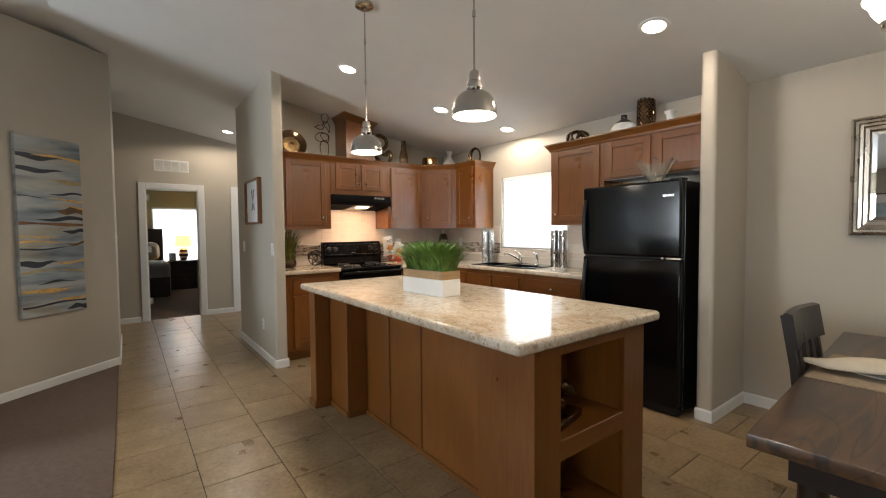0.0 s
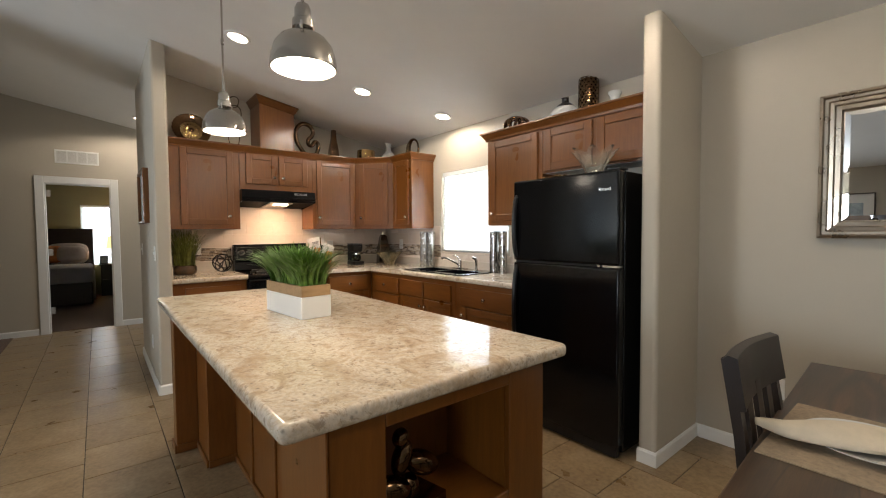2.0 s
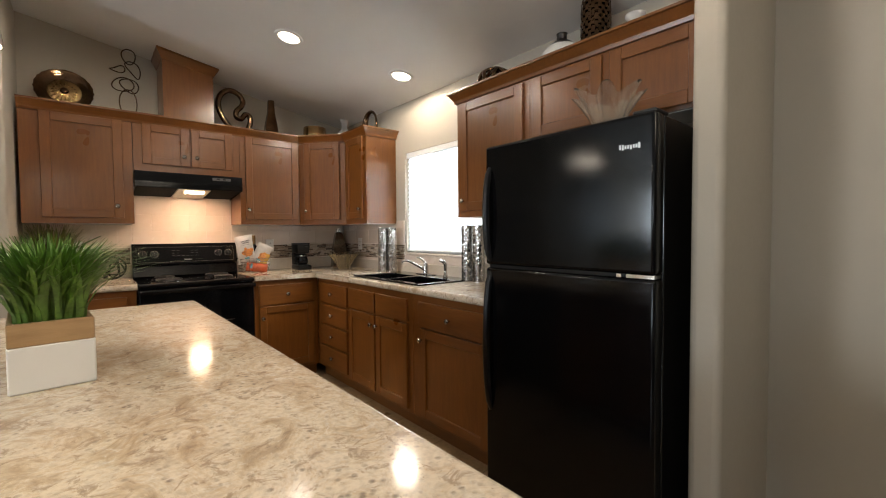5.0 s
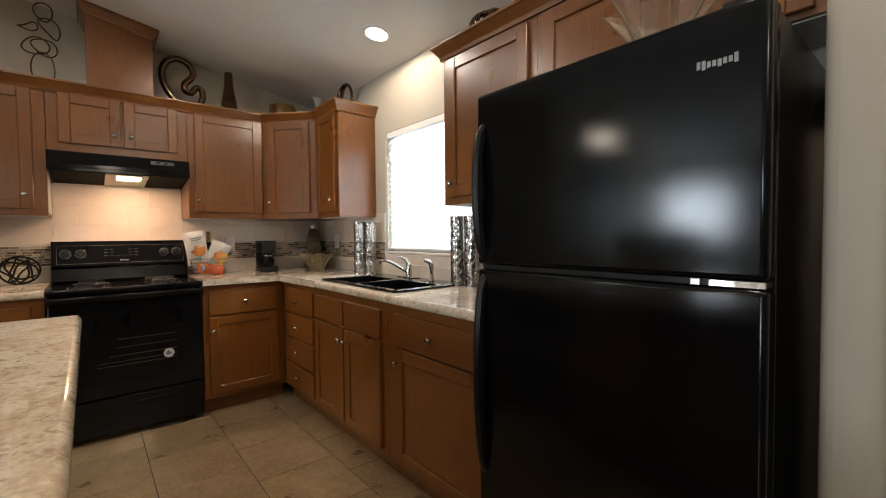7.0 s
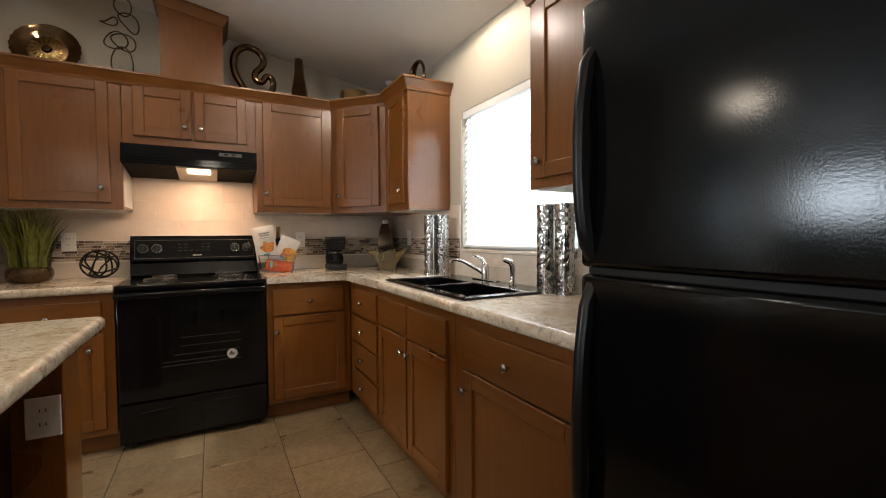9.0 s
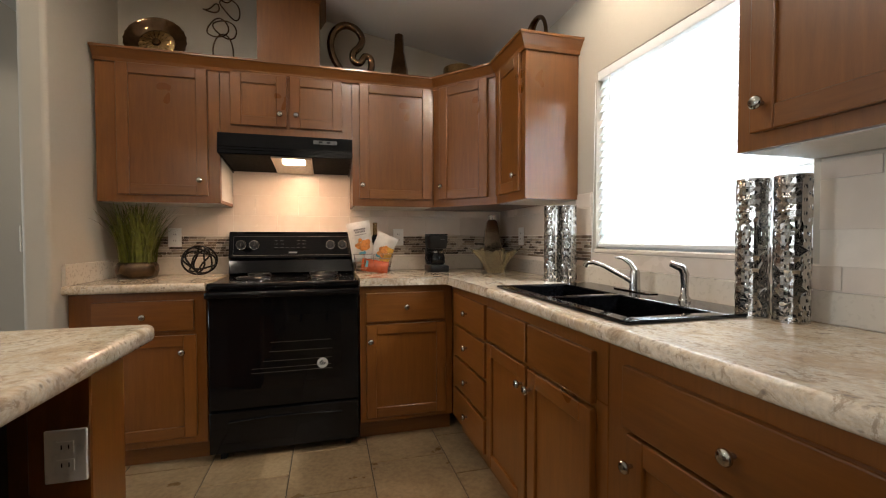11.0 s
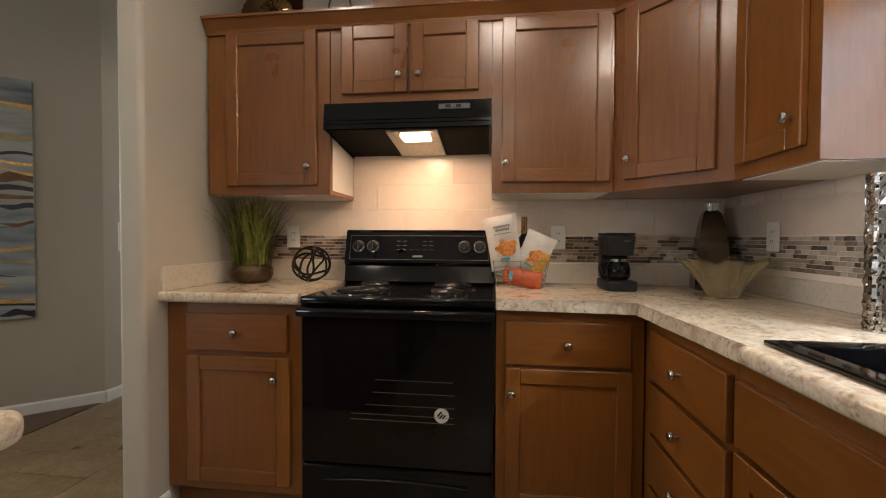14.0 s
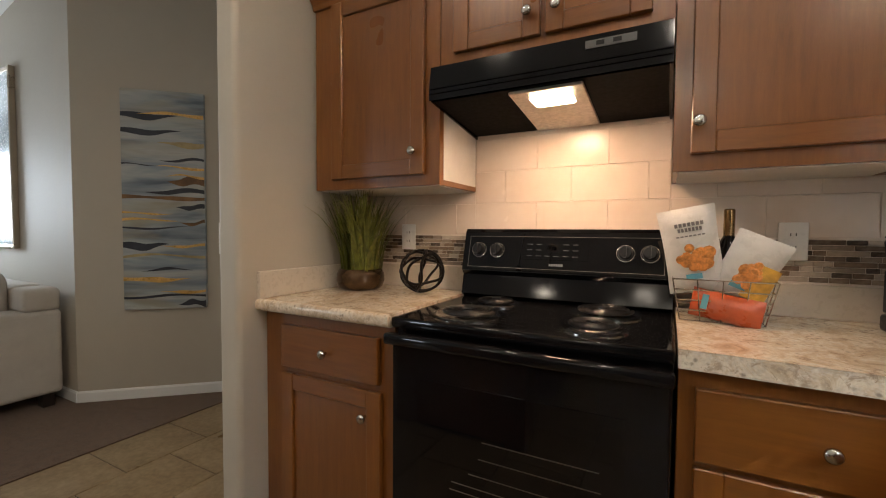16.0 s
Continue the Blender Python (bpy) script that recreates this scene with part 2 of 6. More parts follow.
def tube(pts, r, n=8, closed=False, bm=None):
    """A round rod along points; r is one radius or one a point."""
    bm = bm or bmesh.new()
    pts = [Vector(p) for p in pts]
    k = len(pts)
    rs = list(r) if isinstance(r, (list, tuple)) else [r] * k
    rings, up = [], None
    for i, p in enumerate(pts):
        a = pts[(i - 1) % k] if closed or i else p
        b = pts[(i + 1) % k] if closed or i < k - 1 else p
        d = (b - a).normalized()
        if up is None:
            up = d.orthogonal().normalized()
        up = (up - d * up.dot(d)).normalized()
        side = d.cross(up)
        rings.append([bm.verts.new(p + rs[i] * (math.cos(2 * math.pi * j / n) * up + math.sin(2 * math.pi * j / n) * side)) for j in range(n)])
    for i in range(k if closed else k - 1):
        a, b = rings[i], rings[(i + 1) % k]
        for j in range(n):
            bm.faces.new((a[j], a[(j + 1) % n], b[(j + 1) % n], b[j]))
    if not closed:
        bm.faces.new(list(reversed(rings[0])))
        bm.faces.new(rings[-1])
    return bm


def prism(pts, z0, z1, bm=None):
    """An upright prism over a plan of points; z1 may be a function of x."""
    bm = bm or bmesh.new()
    top = z1 if callable(z1) else (lambda x: z1)
    lo = [bm.verts.new((x, y, z0)) for x, y in pts]
    hi = [bm.verts.new((x, y, top(x))) for x, y in pts]
    bm.faces.new(list(reversed(lo)))
    bm.faces.new(hi)
    for i in range(len(pts)):
        j = (i + 1) % len(pts)
        bm.faces.new((lo[i], lo[j], hi[j], hi[i]))
    return bm


def obj(name, bm, material, smooth=None):
    bmesh.ops.recalc_face_normals(bm, faces=bm.faces)
    me = bpy.data.meshes.new(name)
    bm.to_mesh(me)
    bm.free()
    for m in material if isinstance(material, (list, tuple)) else [material]:
        me.materials.append(m)
    if smooth:
        # broad flat faces keep their own normals, so that they mirror truly
        me.set_sharp_from_angle(angle=radians(smooth))
        me.polygons.foreach_set("use_smooth", [f.area < 0.03 for f in me.polygons])
    return new(name, me)


def part(name, bm, material, parent, label="", smooth=None):
    ob = obj(name, bm, material, smooth)
    ob.parent = parent
    return tagged(ob, label)


def thing(name, m, label, category, group=""):
    ob = new(name)
    ob.empty_display_size = 0.1
    ob.matrix_world = m
    return tagged(ob, label, category, group)


def setting(name, bm, material, label="", smooth=None):
    return tagged(obj(name, bm, material, smooth), label, kind="structure")

# ---- walls, floor, ceiling ----
WT = 0.11
WIN_Y0, WIN_Y1, WIN_Z0, WIN_Z1 = 2.72, 3.690, 1.12, 1.985


def wall_with_holes(axis, at, thick, a0, a1, top, holes):
    """A wall along y (axis 'x') or x (axis 'y') with openings (b0, b1, z0, z1); top is a height or a function of x."""
    bm = bmesh.new()

    def piece(b0, b1, z0, z1):
        if b1 - b0 < 1e-4:
            return
        if axis == "y" and b0 < RIDGE_X - 1e-4 and b1 > RIDGE_X + 1e-4:
            piece(b0, RIDGE_X, z0, z1), piece(RIDGE_X, b1, z0, z1)
            return
        pts = [(at, b0), (at + thick, b0), (at + thick, b1), (at, b1)] if axis == "x" else [(b0, at), (b1, at), (b1, at + thick), (b0, at + thick)]
        prism(pts, z0, z1, bm)

    cur = a0
    for b0, b1, z0, z1 in sorted(holes):
        piece(cur, b0, 0, top)
        if z0 > 0:
            piece(b0, b1, 0, z0)
        piece(b0, b1, z1, top)
        cur = b1
    piece(cur, a1, 0, top)
    return bm


# The opening at y 6.25 is unseen, added to let daylight into the hall.
setting("wall_east", wall_with_holes("x", EAST, 0.14, -4.5, 7.87, EAVE_Z + 0.02, [(WIN_Y0, WIN_Y1, WIN_Z0, WIN_Z1), (6.25, 7.25, 0.80, 1.95)]), M["wall"], "beige painted drywall with a window over the sink")
setting("wall_north", wall_with_holes("y", NORTH, WT, STUB, EAST, ceil_z, []), M["wall"], "beige painted kitchen wall")


def round_end(x0, x1, y0, y1, r=0.02, n=4):
    """Plan of a wall whose south end has rounded corners."""
    pts = [(x1, y1), (x0, y1)]
    for cx, cy, a0 in ((x0 + r, y0 + r, 180), (x1 - r, y0 + r, 270)):
        for i in range(n + 1):
            a = radians(a0 + 90 * i / n)
            pts.append((cx + r * math.cos(a), cy + r * math.sin(a)))
    return pts


setting("wall_kitchen_end", prism(round_end(STUB - WT, STUB, 4.19, 5.76), 0, ceil_z), M["wall"], "beige painted wall end with a rounded corner", 40)
wing = [(EAST, 1.20), (EAST, 1.10)]
for cx, cy, a0 in ((3.285, 1.125, 270), (3.285, 1.175, 180)):
    for i in range(5):
        a = radians(a0 - 90 * i / 4)
        wing.append((cx + 0.025 * math.cos(a), cy + 0.025 * math.sin(a)))
setting("wall_fridge_side", prism(wing, 0, ceil_z), M["wall"], "short beige wing wall beside the refrigerator", 40)
setting("wall_hall_south", wall_with_holes("y", 5.65, WT, STUB, EAST, ceil_z, []), M["wall"])
setting("wall_hall_north", wall_with_holes("y", HALL, 0.12, -1.6, EAST, ceil_z, [(0.336, 1.04, 0, 2.03), (1.6, 2.35, 0, 2.03)]), M["wall"], "beige hall wall with two doorways")
setting("wall_hall_west", prism([(-0.10, 5.41), (0.0, 5.335), (0.0, 6.58), (-0.10, 6.58)], 0, ceil_z), M["wall"])
PW0, PW1 = Vector((-0.86, 4.545)), Vector((0.0, 5.335))
pdir = (PW1 - PW0).normalized()
pn = Vector((-pdir.y, pdir.x))
setting("wall_picture", prism([tuple(PW0), tuple(PW1), tuple(PW1 + pn * 0.1), tuple(PW0 + pn * 0.1)], 0, ceil_z), M["wall"], "angled beige wall of the living room")
setting("wall_living_north", prism([(-4.2, 4.545), (-0.86, 4.545), (-0.93, 4.665), (-4.2, 4.665)], 0, ceil_z), M["wall"])
# The opening at y -2.6 is unseen, added to light the picture wall.
setting("wall_living_west", wall_with_holes("x", -4.32, 0.12, -4.5, 4.78, ceil_z(-4.2) + 0.02, [(-2.6, -1.2, 0.80, 1.95), (3.38, 4.45, 1.12, 2.05)]), M["wall"])
setting("wall_south", wall_with_holes("y", -4.62, 0.12, -4.32, EAST + 0.14, ceil_z, []), M["wall"])
setting("wall_hall_far_west", prism([(-1.72, 4.78), (-1.6, 4.78), (-1.6, 7.87), (-1.72, 7.87)], 0, ceil_z), M["wall"])

bm = bmesh.new()
for xa, xb in ((-4.4, RIDGE_X), (RIDGE_X, EAST + 0.2)):
    lo = [(xa, -4.7, ceil_z(xa)), (xb, -4.7, ceil_z(xb)), (xb, 7.9, ceil_z(xb)), (xa, 7.9, ceil_z(xa))]
    vs = [bm.verts.new(p) for p in lo] + [bm.verts.new((x, y, z + 0.1)) for x, y, z in lo]
    for q in ((0, 1, 2, 3), (7, 6, 5, 4), (0, 4, 5, 1), (1, 5, 6, 2), (2, 6, 7, 3), (3, 7, 4, 0)):
        bm.faces.new([vs[i] for i in q])
setting("ceiling", bm, M["ceiling"], "vaulted textured white ceiling")

floor = setting("floor", boxes((-0.012, EAST, -4.5, HALL + 0.12, -0.08, -0.004)), M["grout"], "tiled floor with dark grout")
setting("carpet", boxes((-4.32, -0.012, -4.5, HALL + 0.12, -0.08, 0.006)), M["carpet"], "brown cut-pile living room carpet")

# baseboards, 8 cm, slightly proud of the walls
def baseboard(name, p, q, h=0.082, t=0.012):
    p, q = Vector(p), Vector(q)
    d = (q - p).normalized()
    n = Vector((d.y, -d.x))
    bm = bmesh.new()
    prof = [(0, 0), (t, 0), (t, h - 0.012), (t * 0.45, h), (0, h)]
    a = [bm.verts.new((*(p + n * u), v)) for u, v in prof]
    b = [bm.verts.new((*(q + n * u), v)) for u, v in prof]
    k = len(prof)
    for i in range(k):
        j = (i + 1) % k
        bm.faces.new((a[i], b[i], b[j], a[j]))
    bm.faces.new(a), bm.faces.new(list(reversed(b)))
    return setting(name, bm, M["white"], "white painted baseboard")


for p, q in (((EAST, 1.10), (EAST, -4.5)), ((3.26, 1.10), (EAST, 1.10)), ((3.26, 1.20), (3.26, 1.088)), ((1.235, 5.76), (1.235, 4.19)), ((1.235, 4.19), (1.345, 4.19)),
             ((1.345, 4.19), (1.345, 4.31)), ((-0.86, 4.545), (0.0, 5.335)), ((0.0, 5.335), (0.0, 6.58)), ((-1.6, HALL), (0.237, HALL)), ((1.11, HALL), (1.52, HALL)), ((-4.2, 4.545), (-0.86, 4.545))):
    baseboard("baseboard", p, q)


# ---- doors of the hall ----
def casing(name, x0, x1, top, y, w=0.085):
    bm = boxes((x0 - w, x0 + 0.006, y - 0.018, y, 0, top + w), (x1 - 0.006, x1 + w, y - 0.018, y, 0, top + w), (x0 + 0.006, x1 - 0.006, y - 0.018, y, top - 0.006, top + w), bevel=0.004)
    for r in ((x0, x0 + 0.018, y, y + 0.12, 0, top), (x1 - 0.018, x1, y, y + 0.12, 0, top), (x0 + 0.018, x1 - 0.018, y, y + 0.12, top - 0.018, top)):
        box(bm, *r)
    return setting(name, bm, M["white"], "white painted door casing")


casing("door_1", 0.336, 1.04, 2.03, HALL)
casing("door_2", 1.60, 2.35, 2.03, HALL)
slab = thing("hall_door", pose(1.62, HALL + 0.03, 0), "closed white panelled hall door", "door")
part("panel", boxes((0, 0.71, 0, 0.04, 0.01, 2.01), (0.12, 0.33, -0.006, 0, 0.25, 0.95), (0.38, 0.59, -0.006, 0, 0.25, 0.95), bevel=0.002), M["white"], slab)
leaf = thing("bedroom_door", pose(0.344, HALL + 0.135, 0, 0, 0, 82), "white bedroom door standing open against the wall", "door")
part("panel", boxes((0, 0.038, 0.0, 0.66, 0.01, 2.01), bevel=0.002), M["white"], leaf)
for z in (0.25, 1.05, 1.85):
    part("hinge", boxes((-0.012, 0.0, -0.06, -0.001, z, z + 0.09)), M["nickel"], leaf, "brushed metal hinge")


# ---- cabinets ----
def knob_mesh():
    bm = lathe([(0.0055, 0), (0.0055, 0.012), (0.009, 0.014), (0.0155, 0.019), (0.0165, 0.024), (0.013, 0.029), (0.006, 0.031)], 14)
    bm.transform(Matrix.Rotation(radians(90), 4, "X"))
    return bm


def knob(parent, x, z, y=-0.02):
    k = part("knob", knob_mesh(), M["nickel"], parent, "brushed nickel knob", 50)
    k.location = (x, y, z)


def shaker(name, parent, x0, x1, z0, z1, knob_at=None, y=0.0, t=0.02, rail=0.058):
    """A framed door with a flat recessed panel; it stands in front of the plane y."""
    d = part(name, boxes((x0 + rail - 0.002, x1 - rail + 0.002, y - t + 0.011, y - 0.002, z0 + rail - 0.002, z1 - rail + 0.002)), M["cab"], parent)
    for xa, xb in ((x0, x0 + rail), (x1 - rail, x1)):
        part("stile", boxes((xa, xb, y - t, y, z0, z1), bevel=0.003), M["cab"], d)
    for za, zb in ((z0, z0 + rail), (z1 - rail, z1)):
        part("rail", boxes((x0 + rail, x1 - rail, y - t + 0.0008, y, za, zb), bevel=0.003), M["cab_h"], d)
    if knob_at:
        knob(d, knob_at[0], knob_at[1], y - t)
    return d


def drawer(parent, x0, x1, z0, z1, y=0.0, t=0.02, has_knob=True, name="drawer_front"):
    d = part(name, boxes((x0, x1, y - t, y, z0, z1), bevel=0.004, seg=2), M["cab_h"], parent)
    if has_knob:
        knob(d, (x0 + x1) / 2, (z0 + z1) / 2, y - t)
    return d


def carcase(parent, w, d, z0, z1, toe=0.0, end_panel=False):
    bm = boxes((0, w, 0, d, z0 + toe, z1), bevel=0.002)
    body = part("body", bm, M["cab"], parent)
    if toe:
        part("toe_kick", boxes((0.0, w, 0.06, d - 0.02, z0, z0 + toe)), M["cab_h"], parent, "brown recessed toe kick")
    return body


BASE_H, TOE = CT - 0.046, 0.105
NF, EF = 4.31, 3.29            # planes of the base face frames
FACE_N = lambda x, z=0: pose(x, NF, z)
FACE_E = lambda y, z=0: pose(EF, y, z, 0, 0, -90)
BASE_LABEL = "stained maple base cabinet with drawer and door"

c = thing("base_cabinet", FACE_N(STUB + 0.004), BASE_LABEL + " beside the range", "cabinet", "base cabinets")
carcase(c, 0.602, 0.57, 0, BASE_H, TOE)
drawer(c, 0.10, 0.545, 0.70, 0.857)
shaker("door", c, 0.10, 0.555, 0.145, 0.677, (0.495, 0.592))
c = thing("base_cabinet", FACE_N(2.738), BASE_LABEL + " in the corner", "cabinet", "base cabinets")
carcase(c, 0.55, 0.57, 0, BASE_H, TOE)
drawer(c, 0.035, 0.497, 0.69, 0.857)
shaker("door", c, 0.035, 0.505, 0.135, 0.676, (0.058, 0.582))
c = thing("drawer_cabinet", FACE_E(NF - 0.002), "stained maple cabinet with four drawers", "cabinet", "base cabinets")
carcase(c, 0.598, 0.59, 0, BASE_H, TOE)
for i in range(4):
    z1 = 0.855 - i * 0.183
    drawer(c, 0.085, 0.58, z1 - 0.165, z1)
c = thing("sink_cabinet", FACE_E(3.708), "stained maple sink cabinet with false fronts and two doors", "cabinet", "base cabinets")
carcase(c, 0.87, 0.59, 0, 0.72, TOE)
part("front_rail", boxes((0.0, 0.87, 0.0, 0.016, 0.7205, BASE_H)), M["cab"], c)
drawer(c, 0.015, 0.41, 0.705, 0.855, has_knob=False)
drawer(c, 0.43, 0.82, 0.705, 0.855, has_knob=False)
shaker("door", c, 0.015, 0.41, 0.13, 0.69, (0.385, 0.62))
shaker("door", c, 0.43, 0.82, 0.13, 0.69, (0.455, 0.62))
c = thing("base_cabinet", FACE_E(2.836), BASE_LABEL + " by the refrigerator", "cabinet", "base cabinets")
carcase(c, 0.77, 0.59, 0, BASE_H, TOE)
drawer(c, 0.075, 0.68, 0.70, 0.855)
shaker("door", c, 0.09, 0.68, 0.13, 0.69, (0.115, 0.62))

# wall cabinets
UZ0, UZ1 = 1.375, 2.15
UF, UE, US = 4.56, 3.54, 3.585     # fronts: north wall, east wall north and south of the window
WALL_LABEL = "stained maple wall cabinet"


def upper(m, w, z0, z1, label, doors, d=None):
    d = d or (NORTH - UF - 0.004 if m.translation.x < UE - 0.01 else EAST - UE - 0.004)
    c = thing("wall_cabinet", m, label, "cabinet", "wall cabinets")
    part("body", boxes((0, w, 0, d, z0, z1)), M["cab"], c)
    part("bottom", boxes((0.013, w - 0.013, 0.019, d - 0.004, z0 - 0.003, z0)), M["inside"], c, "pale underside panel")
    for x0, x1, za, zb, k in doors:
        shaker("door", c, x0, x1, za, zb, k)
    return c


c = upper(pose(1.366, UF, 0), 0.604, UZ0, UZ1, WALL_LABEL + " with one door above the counter", [(0.10, 0.545, 1.415, 2.128, (0.505, 1.500))])
part("side_skin", boxes((0.604, 0.606, 0.03, 0.32, UZ0 + 0.02, UZ0 + 0.4)), M["inside"], c, "pale unfinished cabinet side")
upper(pose(1.974, UF, 0), 0.74, 1.772, UZ1, WALL_LABEL + " with two short doors over the range hood", [(0.055, 0.362, 1.828, 2.132, (0.325, 1.90)), (0.378, 0.682, 1.828, 2.132, (0.415, 1.90))])
upper(pose(2.716, UF, 0), 0.516, UZ0, UZ1, WALL_LABEL + " with one door beside the hood", [(0.042, 0.5, 1.42, 2.132, (0.060, 1.502))])
dx, dy = UE - 3.235, 4.56 - 4.225
dl = math.hypot(dx, dy)
c = thing("corner_cabinet", pose(3.235, UF, 0, 0, 0, -math.degrees(math.atan2(dy, dx))), "stained maple diagonal corner wall cabinet", "cabinet", "wall cabinets")
shaker("door", c, 0.055, dl - 0.055, 1.42, 2.132, (0.078, 1.502))
bm = prism([(3.235, UF), (UE, 4.225), (EAST - 0.004, 4.225), (EAST - 0.004, NORTH - 0.004), (3.235, NORTH - 0.004)], UZ0, UZ1)
bm.transform(c.matrix_world.inverted())
part("body", bm, M["cab"], c)
upper(pose(UE, 4.223, 0, 0, 0, -90), 0.378, UZ0, UZ1, WALL_LABEL + " with one door beside the window", [(0.03, 0.335, 1.42, 2.132, (0.302, 1.502))])
upper(pose(US, 2.725, 0, 0, 0, -90), 0.595, UZ0 + 0.012, UZ1, WALL_LABEL + " with one door next to the refrigerator", [(0.045, 0.555, 1.425, 2.118, (0.078, 1.49))], EAST - US - 0.004)
upper(pose(US, 2.128, 0, 0, 0, -90), 0.922, 1.785, UZ1, WALL_LABEL + " with two short doors above the refrigerator", [(0.03, 0.43, 1.80, 2.118, None), (0.47, 0.865, 1.80, 2.118, None)], EAST - US - 0.004)


def crown(name, path, z0=2.128, z1=2.20, label="stained maple crown moulding"):
    """A flared moulding swept along an open plan path; it leans out to the right of the path."""
    prof = [(0.0, z0), (0.012, z0), (0.016, z0 + 0.018), (0.045, z1 - 0.014), (0.052, z1 - 0.012), (0.052, z1), (0.0, z1)]
    pts = [Vector(p) for p in path]
    ns = []
    for a, b in zip(pts, pts[1:]):
        d = (b - a).normalized()
        ns.append(Vector((d.y, -d.x)))
    bm, rings = bmesh.new(), []
    for i, p in enumerate(pts):
        a, b = ns[max(i - 1, 0)], ns[min(i, len(ns) - 1)]
        m = (a + b).normalized()
        m = m / max(m.dot(a), 0.3)
        rings.append([bm.verts.new((*(p + m * u), z)) for u, z in prof])
    k = len(prof)
    for a, b in zip(rings, rings[1:]):
        for i in range(k):
            bm.faces.new((a[i], b[i], b[(i + 1) % k], a[(i + 1) % k]))
    bm.faces.new(rings[0]), bm.faces.new(list(reversed(rings[-1])))
    return tagged(obj(name, bm, M["cab_h"]), label, "moulding")


crown("crown_moulding", [(STUB + 0.018, UF - 0.001), (3.234, UF - 0.001), (UE - 0.001, 4.224), (UE - 0.001, 3.843), (EAST - 0.004, 3.843)])
crown("crown_moulding", [(EAST - 0.004, 2.727), (US - 0.001, 2.727), (US - 0.001, 1.204)])
tagged(obj("cabinet_top", boxes((STUB + 0.02, EAST - 0.006, UF + 0.002, NORTH - 0.004, UZ1 + 0.002, UZ1 + 0.012), (UE + 0.003, EAST - 0.006, 3.85, UF, UZ1 + 0.002, UZ1 + 0.012)), M["cab"]), "dusty top boards over the wall cabinets", "shelf")
tagged(obj("cabinet_top", boxes((US + 0.003, EAST - 0.006, 1.204, 2.72, UZ1 + 0.002, UZ1 + 0.012)), M["cab"]), "dusty top boards over the refrigerator cabinets", "shelf")

chase = thing("vent_chase", pose(2.35, UF - 0.002, 0), "stained maple boxed vent chase rising to the ceiling", "vent")


def chase_ring(bm, half, front, drop):
    """One level of the chase: its corners follow the slope of the ceiling."""
    return [bm.verts.new((x, y, ceil_z(2.35 + x) - drop)) for x, y in ((-half, 0.32), (-half, front), (half, front), (half, 0.32))]


bm = bmesh.new()
foot_ring = [bm.verts.new((x, y, UZ1 + 0.02)) for x, y in ((-0.175, 0.32), (-0.175, 0), (0.175, 0), (0.175, 0.32))]
head_ring = chase_ring(bm, 0.175, 0, 0.06)
for i in range(4):
    bm.faces.new((foot_ring[i], foot_ring[(i + 1) % 4], head_ring[(i + 1) % 4], head_ring[i]))
bm.faces.new(foot_ring), bm.faces.new(head_ring)
part("body", bm, M["cab"], chase)
bm = bmesh.new()
rings = [chase_ring(bm, *r) for r in ((0.176, -0.001, 0.075), (0.182, -0.008, 0.070), (0.208, -0.034, 0.022), (0.214, -0.040, 0.018), (0.214, -0.040, 0.003))]
for ra, rb in zip(rings, rings[1:]):
    for i in range(4):
        bm.faces.new((ra[i], ra[(i + 1) % 4], rb[(i + 1) % 4], rb[i]))
bm.faces.new(rings[0]), bm.faces.new(rings[-1])
part("crown", bm, M["cab_h"], chase)

# ---- worktops ----
def edge_round(bm, test, r=0.016, seg=4):
    es = [e for e in bm.edges if test((e.verts[0].co + e.verts[1].co) / 2, e)]
    bmesh.ops.bevel(bm, geom=es, offset=r, segments=seg, affect="EDGES", profile=0.5)
    return bm


CB = CT - 0.044
bm = boxes((STUB, 1.953, 4.262, NORTH, CB, CT))
edge_round(bm, lambda c, e: abs(c.y - 4.262) < 1e-4 and abs(c.x - 1.65) < 0.2)
tagged(obj("worktop", bm, M["top"], 40), "cream granite-look laminate worktop with a rolled edge", "countertop")
SX0, SX1, SY0, SY1 = 3.315, 3.72, 2.80, 3.64
bm = prism([(2.737, 4.262), (3.249, 4.262), (3.249, 3.64), (EAST, 3.64), (EAST, NORTH), (2.737, NORTH)], CB, CT)
edge_round(bm, lambda c, e: (abs(c.y - 4.262) < 1e-4 and 2.8 < c.x < 3.2) or (abs(c.x - 3.249) < 1e-4 and 3.7 < c.y < 4.2))
for r in ((3.249, SX0, 2.05, 3.64, CB, CT),):
    b2 = boxes(r)
    edge_round(b2, lambda c, e: abs(c.x - 3.249) < 1e-4 and abs(c.y - 2.845) < 0.3)
    tmp = bpy.data.meshes.new("tmp")
    b2.to_mesh(tmp)
    bm.from_mesh(tmp)
    b2.free()
box(bm, SX1, EAST, 2.05, 3.64, CB, CT)
box(bm, SX0, SX1, 2.05, SY0, CB, CT)
tagged(obj("worktop", bm, M["top"], 40), "L-shaped cream granite-look laminate worktop with a rolled edge", "countertop")
for i, r in enumerate(((STUB, STUB + 0.016, 4.272, NORTH - 0.016, CT, 1.048), (STUB, 1.953, NORTH - 0.016, NORTH, CT, 1.048), (2.737, EAST - 0.016, NORTH - 0.016, NORTH, CT, 1.048), (EAST - 0.016, EAST, 2.05, NORTH, CT, 1.03))):
    tagged(obj("backsplash", boxes(r, bevel=0.003, seg=2), M["splash"]), "tan laminate upstand behind the worktop", "backsplash")

